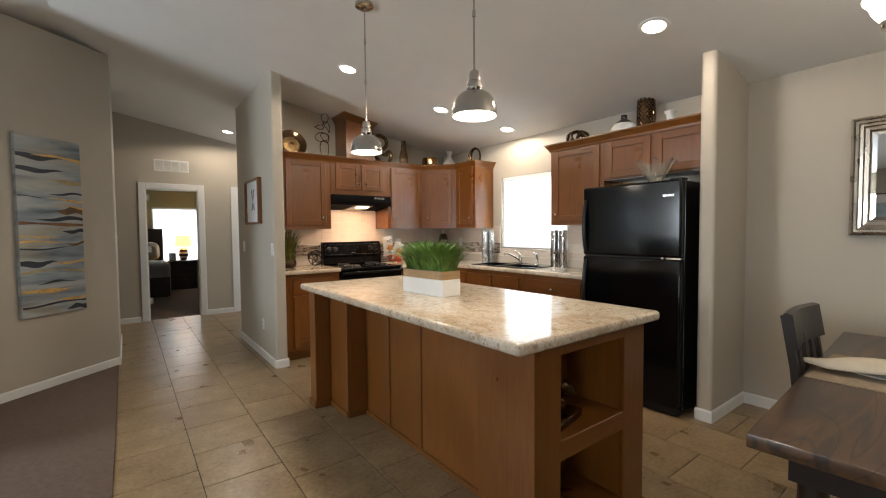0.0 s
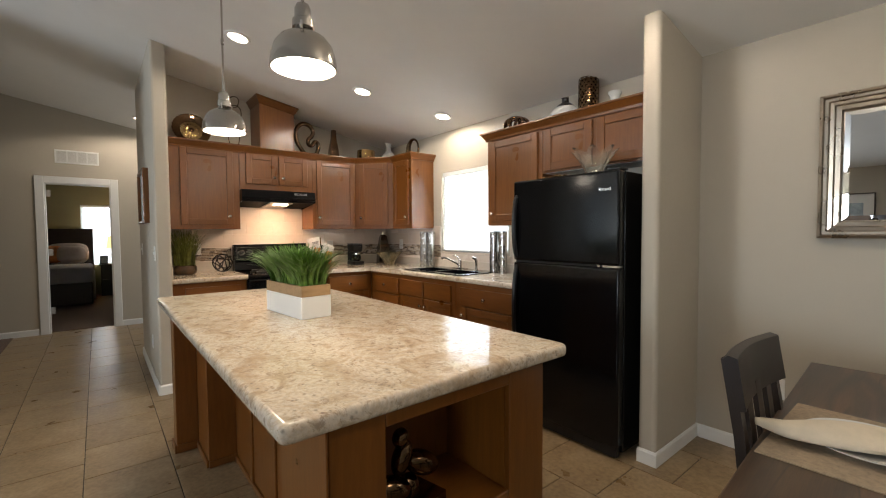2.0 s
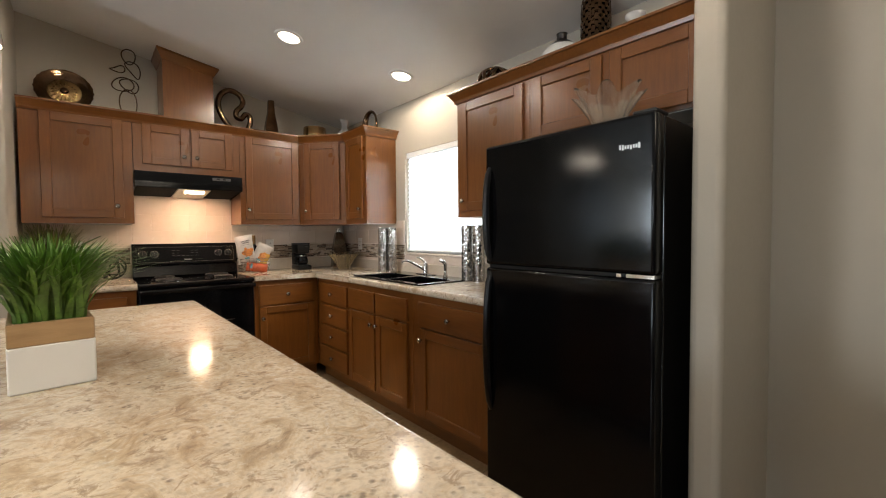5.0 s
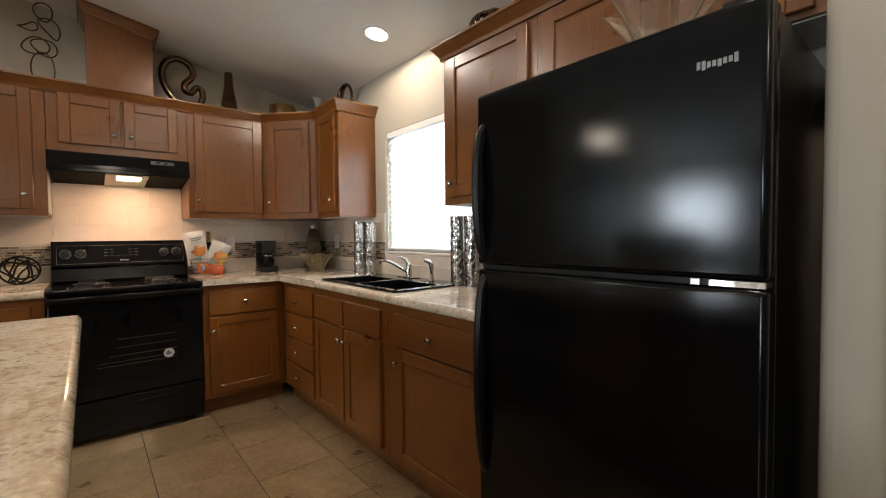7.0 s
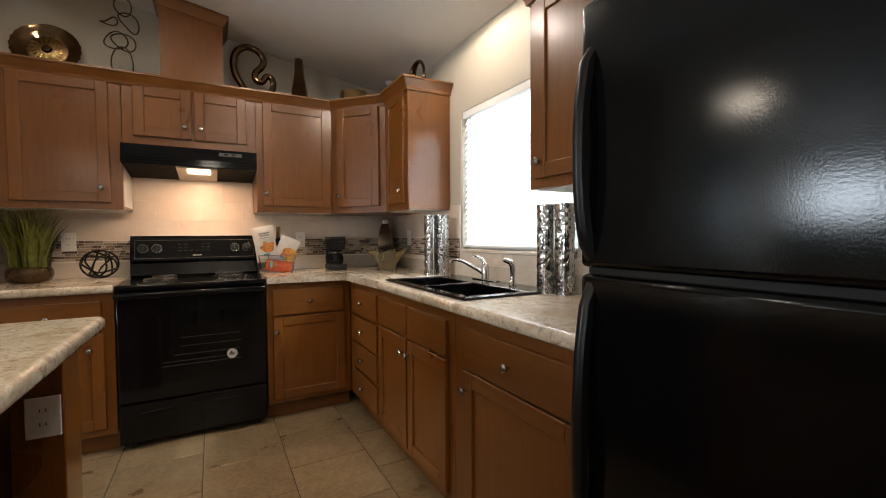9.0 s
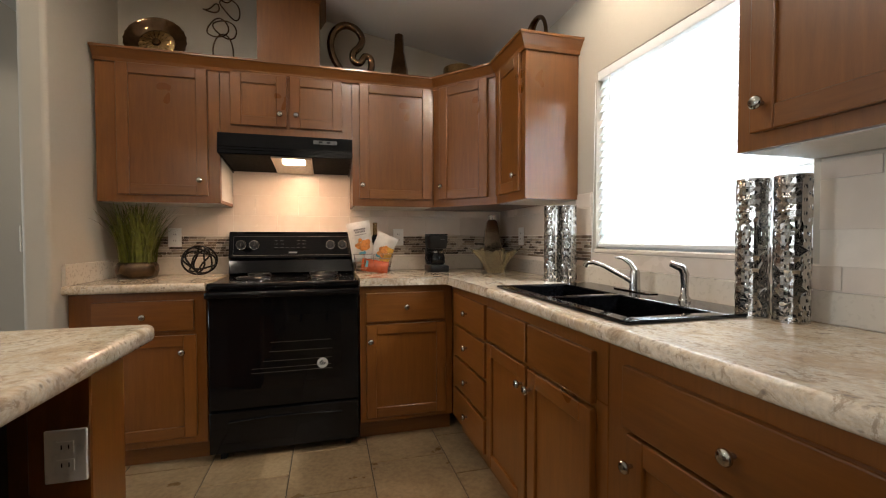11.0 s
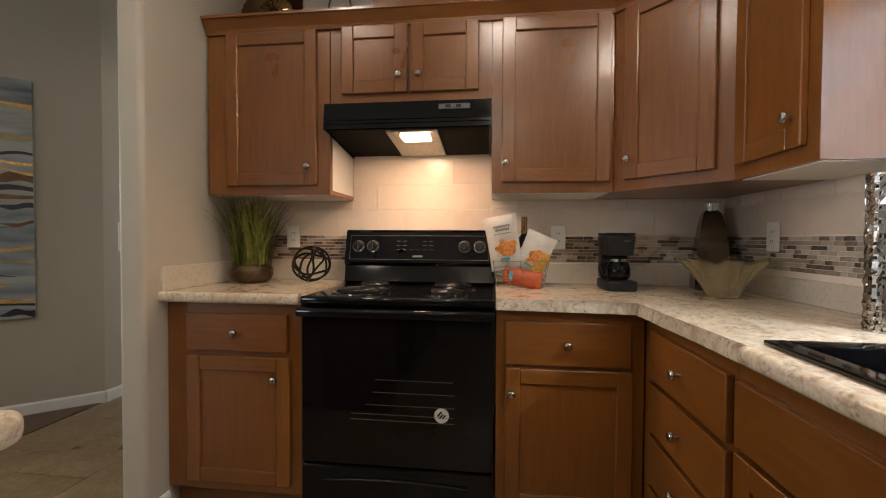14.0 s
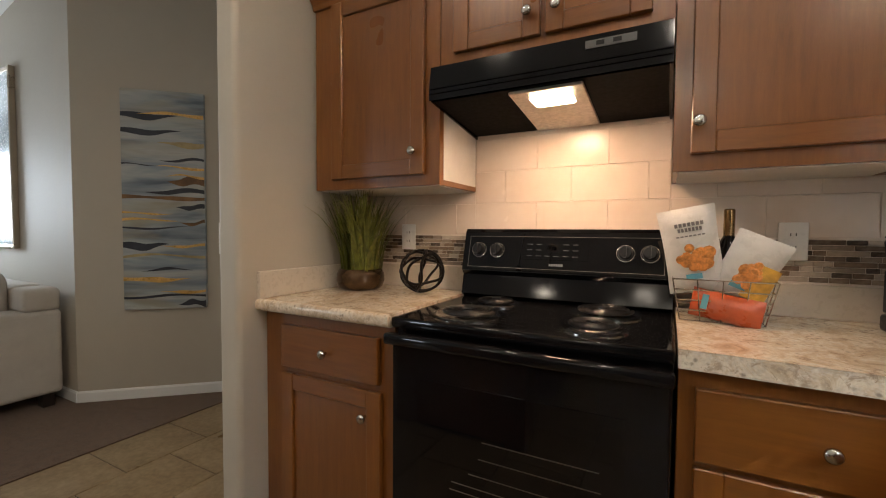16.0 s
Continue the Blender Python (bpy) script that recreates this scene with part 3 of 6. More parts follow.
# ---- kitchen island ----
isl = thing("kitchen_island", pose(0, 0, 0), "stained maple kitchen island with open end shelves", "kitchen island")
IX0, IX1, IY0, IY1 = 1.25, 2.02, 0.93, 3.14
IT = 0.945
IB = IT - 0.046
# open shelf end, facing south
OX0, OX1, OD = 1.402, 1.851, 0.31
part("end_frame", boxes((IX0, OX0, IY0, IY0 + 0.022, 0.02, IB), (OX1, IX1, IY0, IY0 + 0.022, 0.02, IB), (OX0, OX1, IY0 + 0.001, IY0 + 0.022, 0.855, IB),
                        (OX0, OX1, IY0 + 0.001, IY0 + 0.022, 0.02, 0.12), bevel=0.003), M["cab"], isl)
part("shelf_board", boxes((OX0 + 0.001, OX1 - 0.001, IY0 + 0.002, IY0 + OD, 0.436, 0.518), bevel=0.003), M["cab_h"], isl)
part("shelf_board", boxes((OX0 + 0.001, OX1 - 0.001, IY0 + 0.023, IY0 + OD, 0.06, 0.12)), M["cab_h"], isl)
part("shelf_side", boxes((OX0 - 0.016, OX0, IY0 + 0.022, IY0 + OD, 0.02, IB)), M["cab"], isl)
part("shelf_side", boxes((OX1, OX1 + 0.016, IY0 + 0.022, IY0 + OD, 0.02, IB)), M["cab"], isl)
part("shelf_back", boxes((OX0 - 0.016, OX1 + 0.016, IY0 + OD, IY0 + OD + 0.012, 0.02, IB)), M["cab"], isl)
part("side_panel", boxes((IX0, IX0 + 0.02, IY0 + 0.022, 1.245, 0.02, IB), bevel=0.002), M["cab"], isl)
part("corner_batten", boxes((IX0 - 0.006, IX0, IY0 - 0.004, IY0 + 0.085, 0.05, IB), bevel=0.002), M["cab"], isl)
part("return_panel", boxes((IX0 + 0.02, 1.47, 1.225, 1.245, 0.02, IB)), M["cab"], isl)
for ya, yb in ((1.245, 1.985), (2.035, 2.36), (2.41, 2.72)):
    part("side_panel", boxes((1.468, 1.485, ya, yb, 0.02, IB), bevel=0.002), M["cab"], isl)
for ya in (1.985, 2.36):
    part("batten", boxes((1.458, 1.485, ya, ya + 0.05, 0.02, IB), bevel=0.003), M["cab"], isl)
part("side_panel", boxes((1.322, 1.342, 2.73, 3.06, 0.02, IB), bevel=0.002), M["cab"], isl)
part("return_panel", boxes((1.322, 1.485, 2.718, 2.73, 0.02, IB), bevel=0.002), M["cab"], isl)
part("corner_post", boxes((1.205, 1.322, 3.03, 3.145, 0.0, IB), bevel=0.003), M["cab"], isl)
part("end_panel", boxes((1.322, 1.93, 3.12, 3.14, 0.02, IB), bevel=0.002), M["cab"], isl)
part("corner_post", boxes((1.93, 2.05, 2.985, 3.145, 0.0, IB), bevel=0.003), M["cab"], isl)
# Espresso wood here paints the shade of the knee space; the island is maple.
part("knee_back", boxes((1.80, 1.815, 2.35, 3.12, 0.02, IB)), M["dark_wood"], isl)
part("front_frame", boxes((IX1 + 0.0, IX1 + 0.018, 0.967, 2.35, 0.105, IB), bevel=0.002), M["cab"], isl)
part("knee_side", boxes((1.815, IX1 + 0.018, 2.352, 2.37, 0.02, IB), bevel=0.002), M["cab"], isl)
for y0, y1, k in ((1.0, 1.44, 1.40), (1.46, 1.90, 1.50), (1.92, 2.33, 2.30)):
    d = part("door", boxes((IX1 + 0.018, IX1 + 0.038, y0, y1, 0.14, 0.69), bevel=0.004), M["cab"], isl)
    kb = part("knob", knob_mesh(), M["nickel"], d, "brushed nickel knob", 50)
    kb.matrix_local = pose(IX1 + 0.038, k, 0.62, 0, 0, 90)
    d = part("drawer_front", boxes((IX1 + 0.018, IX1 + 0.038, y0, y1, 0.71, 0.86), bevel=0.004), M["cab"], isl)
    kb = part("knob", knob_mesh(), M["nickel"], d, "brushed nickel knob", 50)
    kb.matrix_local = pose(IX1 + 0.038, (y0 + y1) / 2, 0.785, 0, 0, 90)
for r in ((IX0 - 0.012, IX1 + 0.012, IY0 - 0.012, IY0, 0, 0.055), (IX0 - 0.012, IX0, IY0, 1.245, 0, 0.055), (1.456, 1.468, 1.245, 2.72, 0, 0.03), (1.310, 1.322, 2.718, 3.03, 0, 0.04),
          (1.193, 1.205, 3.018, 3.157, 0, 0.05), (1.205, 1.322, 3.018, 3.03, 0, 0.05), (1.322, 1.468, 2.706, 2.718, 0, 0.04), (IX1, IX1 + 0.012, IY0, 1.02, 0, 0.055)):
    part("base_trim", boxes(r, bevel=0.003), M["cab_h"], isl)

itop = boxes((1.138, 2.124, 0.900, 3.158, IB, IT))
edge_round(itop, lambda c, e: abs(e.verts[0].co.z - e.verts[1].co.z) > 0.01, 0.024, 5)
edge_round(itop, lambda c, e: abs(e.verts[0].co.z - e.verts[1].co.z) < 1e-5 and len(e.link_faces) == 2 and e.calc_face_angle(0) > 0.6, 0.017, 4)
tagged(obj("island_worktop", itop, M["top"], 40), "cream granite-look laminate island top with rolled edges", "countertop")

# ---- refrigerator ----
fr = thing("refrigerator", pose(3.125, 2.028, 0, 0, 0, -90), "glossy black top-freezer refrigerator", "refrigerator")
FW, FH = 0.775, 1.680
part("body", boxes((0.004, FW - 0.004, 0.075, 0.72, 0.035, FH - 0.006), bevel=0.006, seg=2), M["fridge"], fr)
fd = part("freezer_door", boxes((0, FW, 0, 0.07, 1.135, FH), bevel=0.014, seg=3), M["fridge"], fr, smooth=40)
rd = part("fridge_door", boxes((0, FW, 0, 0.07, 0.085, 1.122), bevel=0.014, seg=3), M["fridge"], fr, smooth=40)
part("door_gap", boxes((0.01, FW - 0.01, 0.02, 0.07, 1.122, 1.135)), M["black_matt"], fr)
for dz in ((1.150, 1.585, fd), (0.45, 1.105, rd)):
    z0, z1, owner = dz
    pts = [(0.028, 0.012 - 0.042 * math.sin(math.pi * min(1, max(0, i / 14)) ) ** 0.45, z0 + (z1 - z0) * i / 14) for i in range(15)]
    bm = bmesh.new()
    rings = []
    for x, y, z in pts:
        rings.append([bm.verts.new((x + u, y + v, z)) for u, v in ((-0.011, 0.014), (0.011, 0.014), (0.013, -0.006), (0.006, -0.012), (-0.006, -0.012), (-0.013, -0.006))])
    for a, b in zip(rings, rings[1:]):
        for i in range(6):
            bm.faces.new((a[i], a[(i + 1) % 6], b[(i + 1) % 6], b[i]))
    bm.faces.new(rings[0]), bm.faces.new(rings[-1])
    part("handle", bm, M["black_matt"], owner, "black bowed door handle", 50)
part("hinge", boxes((FW - 0.10, FW - 0.004, 0.004, 0.05, 1.1225, 1.1345), (FW - 0.135, FW - 0.118, 0.004, 0.05, 1.1225, 1.1345)), M["chrome"], fr, "bright metal middle hinge")
part("hinge_cap", boxes((FW - 0.09, FW - 0.01, 0.02, 0.12, FH, FH + 0.014), bevel=0.004), M["black_matt"], fr)
part("grille", boxes((0.02, FW - 0.02, 0.03, 0.07, 0.012, 0.075), bevel=0.004), M["black_matt"], fr)
for x in (0.05, FW - 0.07):
    part("foot", boxes((x, x + 0.03, 0.05, 0.08, 0, 0.035)), M["nickel"], fr, "metal levelling foot")
bm = boxes(*[(FW - 0.125 + i * 0.0095, FW - 0.118 + i * 0.0095, -0.0015, 0.0002, 1.566 - (0.003 if i % 3 == 1 else 0), 1.578 + (0.004 if i in (0, 1, 7) else 0)) for i in range(8)])
part("badge", bm, M["chrome"], fd, "small chrome badge")

# ---- electric range ----
rg = thing("electric_range", pose(1.957, 4.275, 0), "black freestanding electric coil range", "range")
RW = 0.776
part("body", boxes((0.004, RW - 0.004, 0.035, 0.60, 0.03, 0.905)), M["black"], rg)
part("cooktop", boxes((0, RW, 0.0, 0.545, 0.905, 0.938), bevel=0.008, seg=2), M["black"], rg, smooth=40)
bgm = bmesh.new()
prof = [(0.525, 0.938), (0.500, 0.952), (0.516, 1.030), (0.500, 1.048), (0.540, 1.203), (0.552, 1.215), (0.60, 1.215), (0.60, 0.938)]
a = [bgm.verts.new((0.004, y, z)) for y, z in prof]
b = [bgm.verts.new((RW - 0.004, y, z)) for y, z in prof]
for i in range(len(prof)):
    j = (i + 1) % len(prof)
    bgm.faces.new((a[i], b[i], b[j], a[j]))
bgm.faces.new(a), bgm.faces.new(list(reversed(b)))
part("backguard", bgm, M["black"], rg)
tilt = math.degrees(math.atan2(0.040, 0.155))
panel_m = pose(0, 0.520, 1.1255, -tilt, 0, 0)


def on_panel(x, z, off=0.0):
    """A place on the sloped control panel: x along it, z up it from its middle."""
    return panel_m @ Matrix.Translation((x, -off, z))


M["rack_wire"] = plain("rack_seen_through_glass", (0.22, 0.20, 0.17), 0.35, 0.9)
cp = part("control_panel", boxes((0.012, RW - 0.012, -0.004, 0.0, -0.074, 0.074)), M["black_glass"], rg)
cp.matrix_local = panel_m
for x in (0.075, 0.152, RW - 0.152, RW - 0.075):
    k = lathe([(0.031, 0), (0.031, 0.004), (0.024, 0.006), (0.022, 0.024), (0.019, 0.027)], 24)
    k.transform(Matrix.Rotation(radians(90), 4, "X"))
    box(k, -0.004, 0.004, -0.034, -0.024, -0.020, 0.020)
    kb = part("knob", k, M["black_matt"], rg, "black control knob with grey ring", 40)
    kb.matrix_local = on_panel(x, 0.004, 0.004)
    ring = tube([(0.029 * math.cos(q * math.pi / 12), -0.005, 0.029 * math.sin(q * math.pi / 12)) for q in range(24)], 0.0016, 6, True)
    part("dial_ring", ring, M["nickel"], kb, "grey dial marking")
trim = boxes((0.030, RW - 0.030, -0.0052, -0.0040, -0.0655, -0.0640), (0.030, RW - 0.030, -0.0052, -0.0040, 0.0600, 0.0615), (0.030, 0.0315, -0.0052, -0.0040, -0.0640, 0.0600), (RW - 0.0315, RW - 0.030, -0.0052, -0.0040, -0.0640, 0.0600))
part("panel_outline", trim, M["rack_wire"], cp, "thin silver outline")
disp = part("display", boxes((0.26, 0.50, -0.006, -0.0042, -0.028, 0.045)), M["black_glass"], rg, "clock display with buttons")
disp.matrix_local = panel_m
M["grey_print"] = plain("grey_print", (0.10, 0.10, 0.10), 0.5)
bm = boxes(*[(0.275 + 0.034 * i, 0.295 + 0.034 * i, -0.007, -0.0061, z, z + 0.0022) for i in range(6) for z in (-0.015, 0.008, 0.03) if not (2 <= i <= 3 and z > 0)])
bt = part("buttons", bm, M["grey_print"], rg)
bt.matrix_local = panel_m
bm = boxes(*[(0.362 + i * 0.0065, 0.367 + i * 0.0065, -0.006, -0.0042, -0.052, -0.043) for i in range(8)])
lg = part("badge", bm, M["chrome"], rg, "small chrome badge")
lg.matrix_local = panel_m
for x, y, r in ((0.20, 0.145, 0.098), (0.20, 0.385, 0.075), (RW - 0.20, 0.145, 0.075), (RW - 0.20, 0.385, 0.098)):
    bowl = lathe([(r + 0.016, 0.0), (r + 0.017, 0.006), (r + 0.008, 0.007), (r - 0.002, 0.001), (0.02, 0.0005)], 32, (x, y, 0.9385))
    b = part("drip_bowl", bowl, M["chrome"], rg, "chrome drip bowl", 50)
    pts = [(x + (0.018 + (r - 0.022) * 0.88 * q / 120) * math.cos(q * math.pi / 12), y + (0.018 + (r - 0.022) * 0.88 * q / 120) * math.sin(q * math.pi / 12), 0.953) for q in range(121)]
    part("coil", tube(pts, 0.0058, 6), M["black_matt"], b, "black spiral heating coil", 60)
od = part("oven_door", boxes((0.006, RW - 0.006, 0.0, 0.036, 0.272, 0.868), bevel=0.006, seg=2), M["black"], rg, smooth=40)
part("window", boxes((0.10, RW - 0.10, -0.002, 0.0, 0.36, 0.76)), M["black_glass"], od, "dark oven window")
for z, u0, u1 in ((0.455, 0.21, 0.625), (0.478, 0.215, 0.62), (0.515, 0.27, 0.625), (0.565, 0.30, 0.625), (0.615, 0.31, 0.62)):
    part("rack_bar", boxes((u0, u1, -0.0035, -0.002, z, z + 0.0022)), M["rack_wire"], od, "oven rack seen through the window")
sticker = lathe([(0.029, 0), (0.029, 0.001)], 24)
sticker.transform(Matrix.Translation((0.575, -0.0025, 0.487)) @ Matrix.Rotation(radians(90), 4, "X"))
M["sticker"] = plain("paper_sticker", (0.62, 0.60, 0.55), 0.6)
st = part("sticker", sticker, M["sticker"], od, "round white warning sticker")
bm = boxes((-0.014, -0.006, 0, 0.001, -0.012, 0.012), (-0.003, 0.004, 0, 0.001, -0.014, 0.008), (0.007, 0.013, 0, 0.001, -0.006, 0.013))
bm.transform(Matrix.Translation((0.575, -0.0046, 0.487)) @ Matrix.Rotation(radians(40), 4, "Y"))
part("print", bm, M["black_matt"], st, "dark print on the sticker")
part("handle", boxes((0.0, RW, -0.045, -0.012, 0.862, 0.897), (0.02, 0.06, -0.012, 0.02, 0.868, 0.893), (RW - 0.06, RW - 0.02, -0.012, 0.02, 0.868, 0.893), bevel=0.009, seg=2), M["black"], od, "black full-width oven handle", 50)
dr = part("storage_drawer", boxes((0.006, RW - 0.006, 0.0, 0.036, 0.045, 0.262), bevel=0.006, seg=2), M["black"], rg, smooth=40)
part("drawer_lip", tube([(0.10 + 0.576 * i / 12, -0.006, 0.205 + 0.012 * math.sin(math.pi * i / 12)) for i in range(13)], 0.0055, 8), M["black"], dr, smooth=60)
for x in (0.05, RW - 0.08):
    part("foot", boxes((x, x + 0.03, 0.04, 0.07, 0, 0.045)), M["black_matt"], rg)

# ---- range hood ----
hd = thing("range_hood", pose(1.972, 4.478, 0), "black under-cabinet range hood with its light on", "range hood")
HW = 0.740
bm = bmesh.new()
prof = [(0.0, 1.652), (0.0, 1.694), (0.012, 1.768), (0.408, 1.768), (0.408, 1.613), (0.014, 1.656)]
a = [bm.verts.new((0, y, z)) for y, z in prof]
b = [bm.verts.new((HW, y, z)) for y, z in prof]
for i in range(len(prof)):
    j = (i + 1) % len(prof)
    bm.faces.new((a[i], b[i], b[j], a[j]))
bm.faces.new(a), bm.faces.new(list(reversed(b)))
part("canopy", bm, M["black"], hd)
for z in (1.688, 1.672):
    part("trim_strip", boxes((0.0, HW, -0.004, 0.0, z, z + 0.004), bevel=0.001), M["black"], hd)
for x0 in (0.0, HW - 0.008):
    sk = bmesh.new()
    vs = [sk.verts.new((x0 + u, y, z)) for u in (0, 0.008) for y, z in ((0.014, 1.652), (0.406, 1.598), (0.406, 1.6125), (0.014, 1.6555))]
    for q in ((0, 1, 2, 3), (7, 6, 5, 4), (0, 4, 5, 1), (1, 5, 6, 2), (2, 6, 7, 3), (3, 7, 4, 0)):
        sk.faces.new([vs[i] for i in q])
    part("side_lip", sk, M["black"], hd)
# Low-gloss black sheet added here to keep lamp reflections off the underside.
M["pan_black"] = plain("dull_black", (0.006, 0.006, 0.006), 0.7, **{"Specular IOR Level": 0.1})
part("pan", boxes((0.010, HW - 0.010, 0.016, 0.404, -0.0015, 0.0005)), M["pan_black"], hd, "dull black underside").matrix_local = pose(0, 0, 1.6545, -6.2, 0, 0)
M["filter"] = plain("aluminium_filter", (0.62, 0.58, 0.52), 0.35, 1.0, var=0.2, scale=60, bumps=0.8, bscale=300)
f = part("filter", boxes((0.275, 0.505, 0.03, 0.385, -0.006, 0.006), bevel=0.003), M["filter"], hd, "aluminium mesh filter")
f.matrix_local = pose(0, 0.0, 1.6495, -6.2, 0, 0)
M["bulb"] = glow("hood_lens_lit", (1.0, 0.76, 0.48), 16.0)
part("lens", boxes((0.335, 0.465, 0.055, 0.150, 1.622, 1.640), bevel=0.004), M["bulb"], hd, "glowing light lens")
part("switch_panel", boxes((0.515, 0.650, -0.0035, 0, 1.728, 1.750)), M["grey_print"], hd, "grey switch panel").matrix_local = pose(0, 0.006, 0)
for x in (0.545, 0.590):
    part("rocker", boxes((x, x + 0.022, -0.006, -0.0036, 1.733, 1.745)), M["black_matt"], hd).matrix_local = pose(0, 0.006, 0)
lamp("hood_lamp", "AREA", pose(2.388, 4.575, 1.614, 0, 0, 0), 6.6, (1.0, 0.63, 0.39), 0.12, 0.08)

# ---- lamps of the place ----
M["can_glow"] = glow("recessed_lens_lit", (1.0, 0.86, 0.66), 14.0)
CANS = [(1.73, 3.512), (2.775, 3.515), (3.545, 3.31), (2.782, 1.282), (1.367, 7.01)]
slope_deg = math.degrees(math.atan(SLOPE))
for x, y in CANS:
    z = ceil_z(x)
    cn = thing("recessed_light", pose(x, y, z, 0, slope_deg, 0), "round white recessed ceiling light switched on", "ceiling light", "recessed lights")
    ring = lathe([(0.066, -0.001), (0.070, -0.010), (0.088, -0.008), (0.092, -0.001)], 28)
    part("trim_ring", ring, M["white"], cn, "", 40)
    part("lens", lathe([(0.064, -0.004), (0.066, -0.006), (0.02, -0.0075)], 28), M["can_glow"], cn, "glowing lens")
    lamp("recessed_lamp", "SPOT", pose(x, y, z - 0.02), 52.0 if y > 6 else 31.0, WARM, 0.06, spot=172, blend=0.25)

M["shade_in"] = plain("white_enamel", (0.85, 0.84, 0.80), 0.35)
M["lamp_glow"] = glow("bulb_lit", (1.0, 0.88, 0.70), 22.0)
for x, y in ((1.411, 2.54), (1.413, 1.436)):
    z = ceil_z(x)
    pd = thing("pendant_lamp", pose(x, y, 0), "brushed nickel dome pendant lamp on a thin rod", "pendant lamp", "pendants over the island")
    part("canopy", lathe([(0.062, z - 0.002), (0.062, z - 0.022), (0.05, z - 0.030), (0.012, z - 0.034)], 28), M["nickel"], pd, "", 40)
    part("rod", tube([(0, 0, z - 0.03), (0, 0, 2.07)], 0.005, 10), M["nickel"], pd)
    for zz in (2.33, 2.60):
        part("rod_joint", lathe([(0.008, zz), (0.008, zz + 0.03)], 12), M["nickel"], pd)
    part("socket", lathe([(0.012, 2.085), (0.020, 2.080), (0.026, 2.066), (0.026, 2.035), (0.034, 2.030), (0.034, 2.005), (0.026, 2.0), (0.040, 1.985)], 24), M["nickel"], pd, "stepped nickel socket cap", 40)
    for k in range(3):
        a = k * 2.094
        part("shade_screw", lathe([(0.004, 0), (0.004, 0.03)], 8, (0.036 * math.cos(a), 0.036 * math.sin(a), 1.985)), M["chrome"], pd)
    out = [(0.034, 1.990), (0.052, 1.984), (0.074, 1.970), (0.092, 1.946), (0.102, 1.915), (0.106, 1.885), (0.106, 1.872)]
    inn = [(0.102, 1.872), (0.098, 1.915), (0.088, 1.944), (0.070, 1.965), (0.034, 1.982)]
    bm = bmesh.new()
    rings = [[bm.verts.new((r * math.cos(2 * math.pi * i / 36), r * math.sin(2 * math.pi * i / 36), h)) for i in range(36)] for r, h in out + inn]
    for q, (a, b) in enumerate(zip(rings, rings[1:])):
        for i in range(36):
            f = bm.faces.new((a[i], a[(i + 1) % 36], b[(i + 1) % 36], b[i]))
            f.material_index = 1 if q >= len(out) else 0
    part("shade", bm, [M["nickel"], M["shade_in"]], pd, "", 40)
    part("diffuser", lathe([(0.097, 1.884), (0.097, 1.887)], 36), M["lamp_glow"], pd, "bright frosted diffuser")
    lamp("pendant_glow", "AREA", pose(x, y, 1.868), 5.0, WARM, 0.18)
# daylight in the window openings; two openings are unseen and added
lamp("window_light", "AREA", look((EAST + 0.13, (WIN_Y0 + WIN_Y1) / 2, 1.55), (0, (WIN_Y0 + WIN_Y1) / 2, 1.75)), 98.0, DAY, 0.95, 0.85)
lamp("window_light", "AREA", look((-4.24, 3.915, 1.585), (0, 3.9, 1.45)), 115.0, DAY, 1.0, 0.9)
# Lamp of the added living room opening, which brightens the picture wall.
lamp("window_light", "AREA", look((-4.24, -1.9, 1.4), (0, -1.9, 1.6)), 84.0, DAY, 1.35, 1.1)
lamp("window_light", "AREA", look((1.1, 12.27, 1.3), (1.1, 8, 1.1)), 40.0, DAY, 1.0, 1.3)
# Added lamp in the unseen hall opening brightens the hall's west wall.
lamp("window_light", "AREA", look((EAST + 0.08, 6.75, 1.375), (0, 6.75, 1.2)), 23.0, DAY, 0.95, 1.1)

# ---- kitchen window and blind ----
bm = boxes((EAST + 0.05, EAST + 0.09, WIN_Y0, WIN_Y0 + 0.04, WIN_Z0, WIN_Z1), (EAST + 0.05, EAST + 0.09, WIN_Y1 - 0.04, WIN_Y1, WIN_Z0, WIN_Z1), (EAST + 0.05, EAST + 0.09, WIN_Y0 + 0.04, WIN_Y1 - 0.04, WIN_Z0, WIN_Z0 + 0.04),
           (EAST + 0.05, EAST + 0.09, WIN_Y0 + 0.04, WIN_Y1 - 0.04, WIN_Z1 - 0.04, WIN_Z1))
win1 = setting("window_1", bm, M["white"], "white vinyl window over the sink")
M["pane"] = glass("window_glass")
pane = part("pane", boxes((EAST + 0.066, EAST + 0.072, WIN_Y0 + 0.04, WIN_Y1 - 0.04, WIN_Z0 + 0.04, WIN_Z1 - 0.04)), M["pane"], win1, "clear glass")
pane.visible_shadow = False


def slat_material():
    m, nt, p = nodes_of("blind_slat")
    p.inputs["Base Color"].default_value, p.inputs["Roughness"].default_value = (0.86, 0.86, 0.84, 1), 0.4
    t = nt.nodes.new("ShaderNodeBsdfTranslucent")
    t.inputs[0].default_value = (0.86, 0.88, 0.88, 1)
    mix = nt.nodes.new("ShaderNodeMixShader")
    mix.inputs[0].default_value = 0.55
    nt.links.new(p.outputs[0], mix.inputs[1])
    nt.links.new(t.outputs[0], mix.inputs[2])
    nt.links.new(mix.outputs[0], nt.nodes["Material Output"].inputs[0])
    return m


